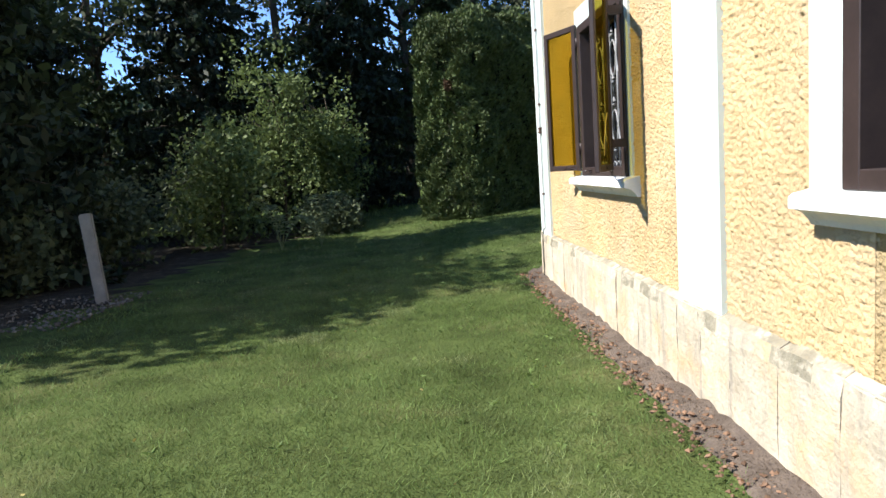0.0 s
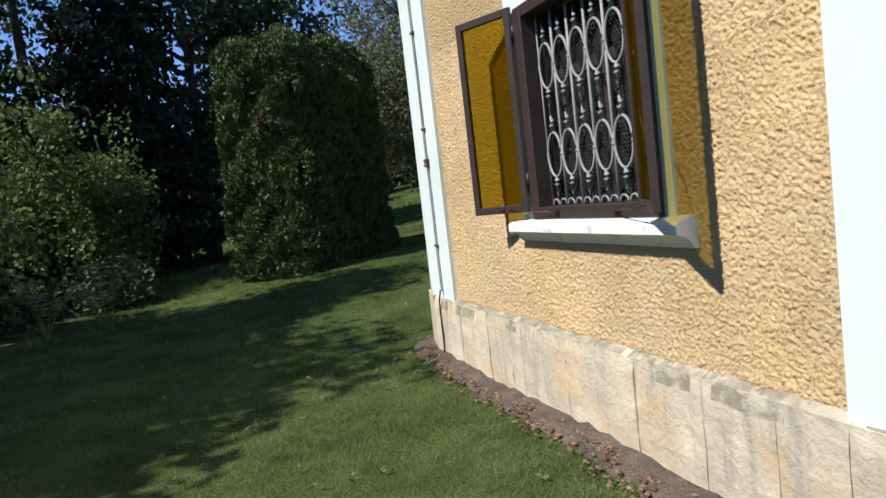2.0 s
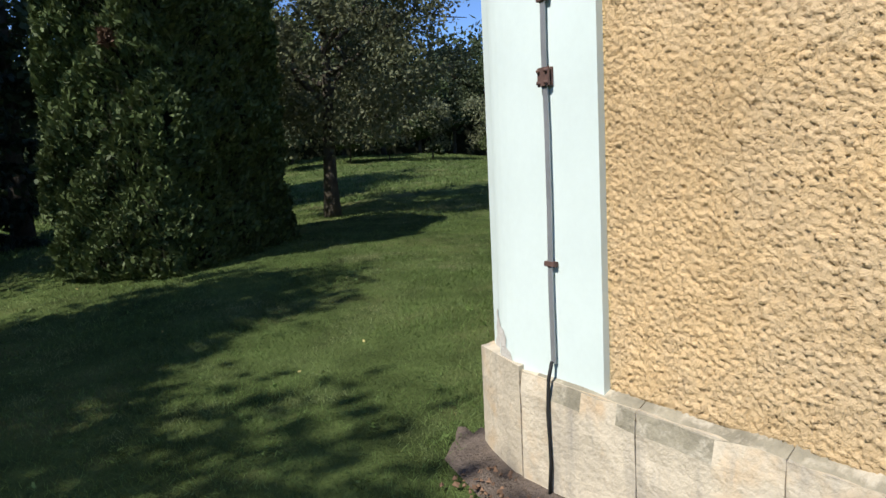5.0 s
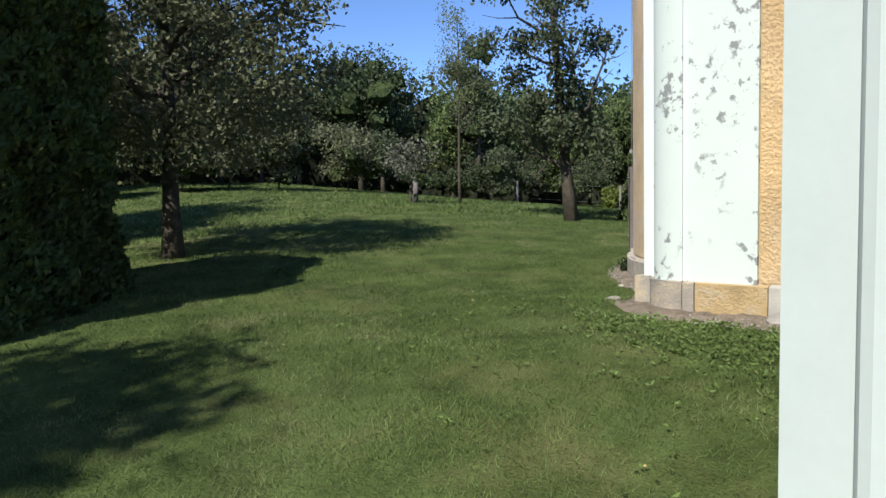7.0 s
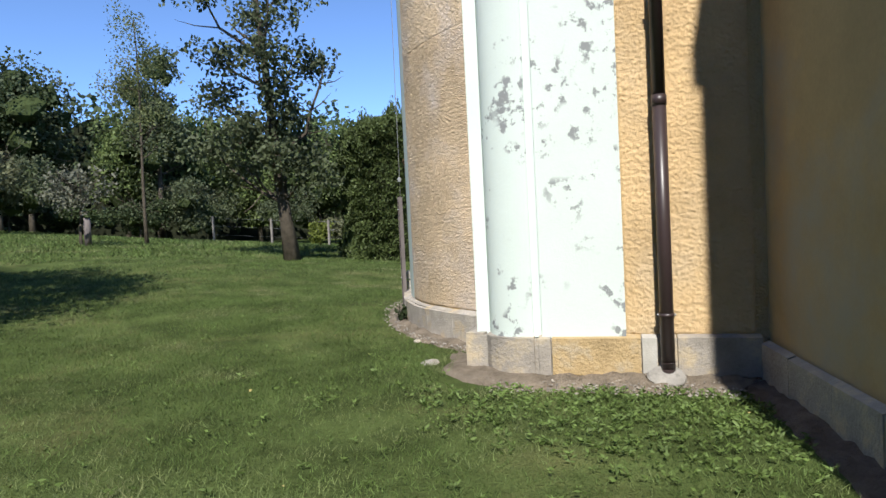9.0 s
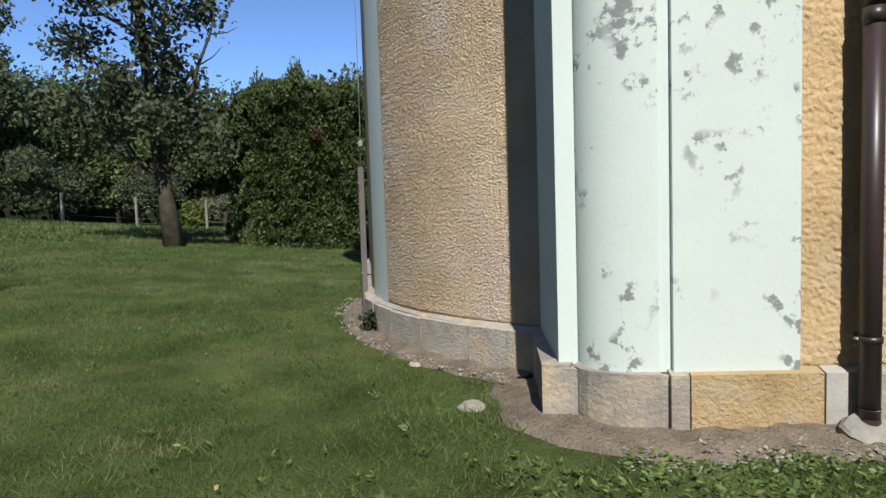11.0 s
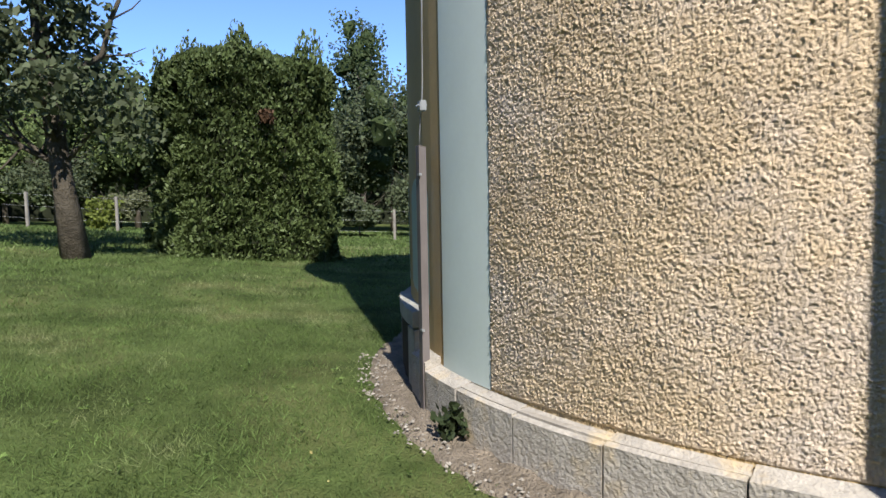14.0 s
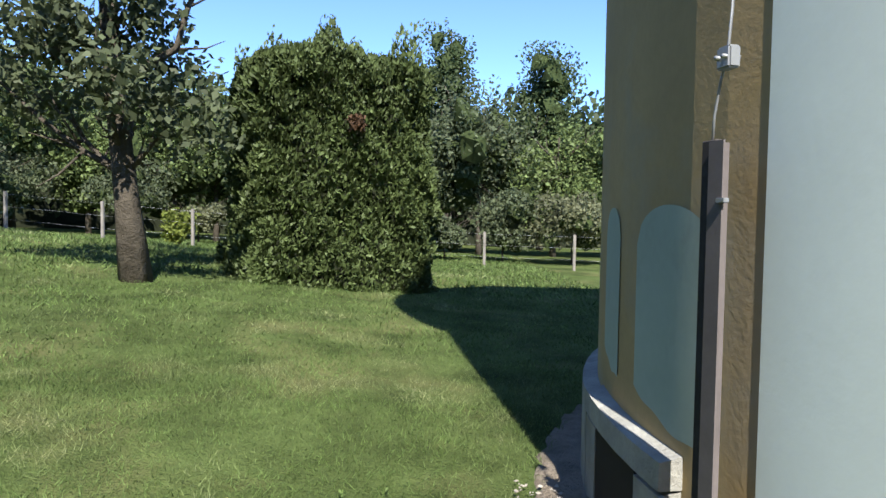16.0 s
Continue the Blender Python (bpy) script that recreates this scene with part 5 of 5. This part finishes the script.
STRIP_A = (seg_pts((2.27, -5), (2.27, 8.5), 120), seg_pts((1.98, -5), (2.0, 8.5), 120))
STRIP_A[0].extend(seg_pts((2.34, 8.75), (2.45, 8.9), 3))
STRIP_A[1].extend(seg_pts((2.10, 8.95), (2.35, 9.20), 3))
strip("soil_nave", "bare brown soil and chippings along the plinth", *STRIP_A, 3)
strip("soil_nave_end", "bare shaded soil along the end wall", seg_pts((2.5, 8.88), (7.5, 9.40), 50), seg_pts((2.45, 9.06), (7.4, 9.62), 50), 4)
strip("soil_sacristy", "bare soil with pebbles under the downpipe", seg_pts((7.55, 9.42), (7.52, 11.1), 20) + seg_pts((7.68, 11.56), (7.9, 11.70), 3) + seg_pts((8.1, 11.69), (8.6, 11.69), 5),
      seg_pts((7.12, 9.75), (7.15, 11.2), 20) + seg_pts((7.33, 11.72), (7.66, 11.98), 3) + seg_pts((8.1, 12.05), (8.5, 12.08), 5), 5, M_SOIL_PALE)
strip("soil_apse", "pale dry soil at the foot of the apse", arc(*APSE_C, APSE_R + 0.06, 148, 40, 70), arc(*APSE_C, APSE_R + 0.36, 147, 40, 70), 6, M_SOIL_PALE)


WOOD_EDGE = ((4.0, -4.2), (7.0, -3.5), (9.5, -3.05), (12.5, -2.75), (14.5, -2.2), (16.5, -1.6), (19.5, -0.9))
_wy = np.linspace(4.0, 19.5, 60)
_wx = np.interp(_wy, [p[0] for p in WOOD_EDGE], [p[1] for p in WOOD_EDGE])
# dark sheet: leaf litter, and mostly the shade under the trees as colour
strip("soil_wood", "leaf-strewn earth under the trees, coloured dark for their shade", [(-9.0, float(y)) for y in _wy], list(zip(_wx.tolist(), _wy.tolist())), 7, M_SHADED_HUMUS)


def chips(name, label, points, size, material, seed):
    """Pebbles and chippings strewn on the soil, as one mesh of small faceted bits."""
    rng = np.random.default_rng(seed)
    v, f = [], []
    for x, y in points:
        s = size * rng.uniform(0.4, 1.4)
        z = gz(x, y) + 0.035
        q = rng.normal(size=(6, 3)) * 0.15
        base = np.array([(1, 0, 0), (-1, 0, 0), (0, 1, 0), (0, -1, 0), (0, 0, 0.7), (0, 0, -0.7)]) * rng.uniform(0.6, 1.2, (6, 1)) + q
        i = len(v)
        v += [tuple(np.array([x, y, z]) + s * b) for b in base]
        f += [(i, i + 2, i + 4), (i + 2, i + 1, i + 4), (i + 1, i + 3, i + 4), (i + 3, i, i + 4), (i + 2, i, i + 5), (i + 1, i + 2, i + 5), (i + 3, i + 1, i + 5), (i, i + 3, i + 5)]
    tagged(mesh_ob(name, v, f, material), label, "pebbles", kind="stuff")


M_CHIP = mat("pale_stone_chips", (0.30, 0.27, 0.23), 0.95, 0.2, 8, 50, 0, island=0.4)
M_DEBRIS = mat("grey_dry_litter", (0.13, 0.115, 0.095), 0.95, 0.25, 8, 50, 0, island=0.45)
M_LITTER = mat("brown_leaf_litter", (0.20, 0.12, 0.075), 0.95, 0.25, 8, 50, 0, island=0.45)
_r = np.random.default_rng(9)
chips("wood_debris", "dry twigs and pale litter heaped at the wood's edge", [(-3.15 - 1.5 * _r.uniform() ** 1.5, y) for y in _r.uniform(7.2, 9.6, 520)], 0.024, M_DEBRIS, 12)
chips("leaf_litter", "brown bits and leaf litter strewn along the wall", [(2.24 - 0.34 * _r.uniform() ** 1.3, y) for y in _r.uniform(0, 8.7, 1500)], 0.016, M_LITTER, 10)
chips("gravel", "pale chips of stone and mortar below the plinth", [(7.45 - 0.45 * _r.uniform(), y) for y in _r.uniform(9.6, 11.4, 420)] +
      [(APSE_C[0] + (APSE_R + _r.uniform(0.1, 0.42)) * math.cos(radians(a)), APSE_C[1] + (APSE_R + _r.uniform(0.1, 0.42)) * math.sin(radians(a))) for a in _r.uniform(85, 147, 600)], 0.012, M_CHIP, 11)


# ---- fence, post, small plants ----
M_WEED_DARK = leaf_mat("dark_weed_leaves", (0.05, 0.07, 0.03))

def fence():
    root = empty("wire_fence", 28.6, 16.3, gz(28.6, 16.3))
    tagged(root, "low wire fence on pale concrete posts along the meadow", "fence")
    pts = [(26.0, 26.4), (26.6, 24.1), (27.1, 21.8), (28.0, 19.0), (28.6, 16.3), (28.7, 13.6), (28.2, 11.0), (27.8, 8.2), (27.4, 5.4)]
    o = root.location
    for x, y in pts:
        z = gz(x, y)
        box("post", (x - 0.04 - o.x, y - 0.04 - o.y, z - 0.2 - o.z), (x + 0.04 - o.x, y + 0.04 - o.y, z + 1.05 - o.z), M_TIMBER, root, 0.012)
    for h in (0.3, 0.65, 0.98):
        tube("wire", [(x - o.x, y - o.y, gz(x, y) + h - o.z) for x, y in pts], 0.002, M_ZINC, root, 5)


fence()
gp = empty("concrete_post", -3.6, 9.05, gz(-3.6, 9.05))
gp.rotation_euler = (0.0, -0.06, 0.3)
tagged(gp, "leaning grey concrete post at the edge of the wood", "post")
box("shaft", (-0.075, -0.075, -0.2), (0.075, 0.075, 1.22), M_TIMBER, gp, 0.015)
st = empty("tree_guard", 18.15, 25.3, gz(18.15, 25.3))
tagged(st, "grey protective sleeve round the young tree's stem", "tree guard")
tube("sleeve", [(0, 0, -0.05), (0, 0, 0.8)], 0.10, M_GUARD, st, 10)
tree("goldenrod_bush", "bright yellow-green flowering bush by the fence", 27.3, 22.3, 0.95, 0.02, 0.42, M_LEAF_YEL, 61, clumps=26, leaves=30, leaf=0.09, crown_low=0.0, clump_r=0.16)


def fern_shrub(x, y, seed):
    """Arching pinnate fronds from one root, each a thin rib with paired narrow leaflets."""
    rng = np.random.default_rng(seed)
    root = empty("fern_shrub", x, y, gz(x, y))
    for k in range(9):
        a, L, rise = k * 0.7 + rng.uniform(0, 0.4), rng.uniform(0.45, 0.75), rng.uniform(0.55, 1.05)
        t = np.linspace(0, 1, 15)
        rib = np.stack([np.cos(a) * L * t, np.sin(a) * L * t, 0.05 + rise * np.sin(t * 2.0) / 0.91], -1)
        bm = bmesh.new()
        add_tube(bm, rib[::2], [0.006 * (1 - 0.8 * i / 7) for i in range(8)], 5)
        side = Vector((-math.sin(a), math.cos(a), 0))
        for i in range(4, 15):
            w = 0.15 * math.sin(math.pi * (i - 2) / 14) + 0.02
            p, d = Vector(rib[i]), (Vector(rib[i]) - Vector(rib[i - 1])).normalized()
            for sg in (1, -1):
                tip = p + side * sg * w + d * 0.05 - Vector((0, 0, 0.03))
                q = [p, p.lerp(tip, 0.45) + d * 0.016, tip, p.lerp(tip, 0.45) - d * 0.016]
                bm.faces.new([bm.verts.new(c) for c in q])
        part("frond", bm, M_FERN, root)
    return tagged(root, "pale fern-leaved shrub at the lawn's edge", "shrub")


M_FERN = leaf_mat("pale_fern_leaflets", (0.20, 0.235, 0.11), 0.2, 0.2, 0.4)
fern_shrub(-1.35, 14.0, 62)
fern_shrub(-2.1, 13.6, 64)
tree("plinth_weed", "dark leafy weed rooted at the foot of the apse plinth", 10.385, 13.165, 0.26, 0.006, 0.07, M_WEED_DARK, 63, clumps=12, leaves=12, leaf=0.04, crown_low=0.1, clump_r=0.05)
for px, py, r in ((8.05, 12.16, 0.09), (9.2, 12.62, 0.07)):
    bm = bmesh.new()
    bmesh.ops.create_icosphere(bm, subdivisions=2, radius=r)
    for v in bm.verts:
        v.co = Vector((v.co.x * 1.3, v.co.y, v.co.z * 0.35)) * (1 + 0.25 * noise.noise(v.co * 14 + Vector((px, py, 0))))
    ob = part("field_stone", bm, M_PLINTH_GREY)
    ob.location = (px, py, gz(px, py) - 0.002)
    tagged(ob, "flat pale stone half sunk in the grass", "stone", "stones in the grass")


def chipped_patch(label, pts, material):
    """A ragged patch where the limewash has broken away, a few millimetres proud of the face under it."""
    tagged(mesh_ob("trim_chipped_plaster", pts, [tuple(range(len(pts)))], material), label, "chipped plaster", kind="structure")


M_BARE = mat("bare_brown_render", (0.56, 0.53, 0.48), 0.95, 0.2, 8, 60, 0.8, 50, 0.008, second=((0.55, 0.52, 0.46), 0.5, 0.65, 12.0))
_e = Vector((2.335, 8.665, 0)), Vector((2.395, 8.81, 0))
_n = Vector((-0.925, 0.38, 0)) * 0.004
_ragged = [(0.02, 0.62), (0.62, 0.62), (0.55, 0.70), (0.36, 0.74), (0.42, 0.82), (0.30, 0.88), (0.34, 0.93), (0.26, 0.97), (0.16, 0.96), (0.20, 0.92), (0.06, 0.88), (0.12, 0.80), (0.03, 0.72)]
chipped_patch("bare brown render where the corner limewash has broken away", [_e[0].lerp(_e[1], a + 0.2) + _n + Vector((0, 0, 0.60 + (z - 0.62) * 0.62)) for a, z in _ragged], M_BARE)
_ragged = [(8.50, 0.60), (8.63, 0.60), (8.62, 0.66), (8.645, 0.72), (8.63, 0.80), (8.615, 0.76), (8.585, 0.75), (8.56, 0.71), (8.565, 0.67), (8.525, 0.65)]
chipped_patch("grey chipped limewash low on the corner pilaster", [(FACE + 0.016 - 0.055 * math.sqrt(1 - ((y - 8.44) / 0.22) ** 2), y, z) for y, z in _ragged], M_BARE)


# ---- lawn blades ----
PATHLINE = np.array([(0.6, 0.2), (0.3, 3.6), (0.5, 7.3), (1.5, 9.5), (4.0, 12.0), (6.3, 13.2), (8.9, 14.0), (12, 14.5)])


def clear_of_walls(x, y):
    nave = (x > 2.04 + 0.07 * np.sin(y * 5) + 0.05 * np.sin(y * 13.7)) & (y < 8.95 + 0.1 * (x - 2.4))
    strip_n = (x > 2.3) & (y < 9.05 + 0.105 * (x - 2.4) + 0.05 * np.sin(x * 7))
    sacr = (x > 7.17 + 0.06 * np.sin(y * 9)) & (x < 9) & (y < 11.9 + 0.05 * np.sin(x * 8)) & (x + 0.0 * y > 7.1)
    aps = (x - APSE_C[0]) ** 2 + (y - APSE_C[1]) ** 2 < (APSE_R + 0.24) ** 2
    wood_floor = x < np.interp(y, [p[0] for p in WOOD_EDGE], [p[1] for p in WOOD_EDGE], left=-99, right=-99) - 0.15 + 0.12 * np.sin(y * 6)
    return ~(nave | strip_n | sacr | aps | wood_floor)


def blades(name, label, n, box_lo, box_hi, near, h, w, seed, material=None, lean=0.5):
    rng = np.random.default_rng(seed)
    x, y = rng.uniform(box_lo[0], box_hi[0], n), rng.uniform(box_lo[1], box_hi[1], n)
    d = np.full(n, 1e9)
    for a, b in zip(PATHLINE, PATHLINE[1:]):
        ab = b - a
        t = np.clip(((x - a[0]) * ab[0] + (y - a[1]) * ab[1]) / (ab @ ab), 0, 1)
        d = np.minimum(d, np.hypot(x - a[0] - t * ab[0], y - a[1] - t * ab[1]))
    keep = (d >= near[0]) & (d < near[1]) & clear_of_walls(x, y)
    patch = 0.5 + 0.5 * np.sin(x * 2.1 + 1.3 * np.sin(y * 1.7)) * np.sin(y * 1.9 + np.sin(x * 1.1))
    keep &= rng.uniform(size=n) < 0.55 + 0.45 * patch
    x, y, patch = x[keep], y[keep], patch[keep]
    k = len(x)
    z = ground_z(x, y) - 0.004
    a = rng.uniform(0, 2 * np.pi, k)
    hh = h * rng.uniform(0.45, 1.25, k) * (0.75 + 0.5 * patch)
    ww = w * rng.uniform(0.6, 1.3, k) / 2
    lx, ly = rng.normal(size=k) * lean * hh, rng.normal(size=k) * lean * hh
    c, s = np.cos(a) * ww, np.sin(a) * ww
    v = np.stack([np.stack([x - c, y - s, z], -1), np.stack([x + c, y + s, z], -1), np.stack([x + lx, y + ly, z + hh], -1)], 1).reshape(-1, 3)
    ob = quads_ob(name, v, np.arange(3 * k).reshape(-1, 3), material or M_BLADE)
    return tagged(ob, label, "grass", kind="stuff")


blades("lawn_grass", "short green mown lawn grass", 1050000, (-3.5, 0.5), (16, 17.8), (0, 3.2), 0.040, 0.0055, 1, lean=0.8)
blades("lawn_grass", "green lawn grass further off", 460000, (-8, -2), (22, 22), (3.2, 8.5), 0.050, 0.012, 2, lean=0.8)
blades("meadow_grass", "longer green meadow grass", 240000, (-8, 8), (36, 40), (8.5, 40), 0.085, 0.034, 3, lean=0.7)


def weeds():
    """Low broad-leaved weeds in tufts of a few leaves, thick in the corner by the downpipe, thin elsewhere in the lawn."""
    rng = np.random.default_rng(15)
    n = 7500
    x, y = rng.uniform(4.6, 7.6, n), rng.uniform(9.2, 13.2, n)
    thick = np.clip(0.95 - np.hypot(x - 7.1, (y - 10.1) * 0.8) / 1.75, 0.015, 0.42)
    keep = clear_of_walls(x, y) & (rng.uniform(size=n) < thick)
    m = 500
    x2, y2 = rng.uniform(-1, 12, m), rng.uniform(3, 15.5, m)
    k2 = clear_of_walls(x2, y2)
    x, y = np.concatenate([x[keep], x2[k2]]), np.concatenate([y[keep], y2[k2]])
    c = np.repeat(np.stack([x, y, ground_z(x, y) + 0.025], -1), 6, 0)
    out = rng.normal(size=c.shape) * np.array([1, 1, 0.0])
    out /= np.linalg.norm(out, axis=1)[:, None] + 1e-9
    p = c + out * rng.uniform(0.008, 0.034, (len(c), 1)) + np.array([0, 0, 1]) * rng.uniform(0, 0.03, (len(c), 1))
    v, f = leaf_quads(rng, p, 0.0145, spread=0.25, up=out + np.array([0, 0, 0.45]), aspect=2.7)
    tagged(quads_ob("weeds", v, f, M_WEED), "low broad-leaved weeds among the grass", "weeds", kind="stuff")


weeds()


def fallen_leaves():
    rng = np.random.default_rng(33)
    x, y = rng.uniform(-3, 12, 150), rng.uniform(1.5, 16, 150)
    k = clear_of_walls(x, y)
    p = np.stack([x[k], y[k], ground_z(x[k], y[k]) + 0.045], -1)
    v, f = leaf_quads(rng, p, 0.020, spread=0.5, up=np.array([0.9, 0.3, 0.05]), aspect=1.5)
    tagged(quads_ob("fallen_leaves", v, f, M_FALLEN), "small yellowed leaves scattered on the lawn", "leaves", kind="stuff")


M_FALLEN = mat("yellowed_leaves", (0.42, 0.36, 0.14), 0.8, 0.2, 5, 30, 0, island=0.35)
fallen_leaves()
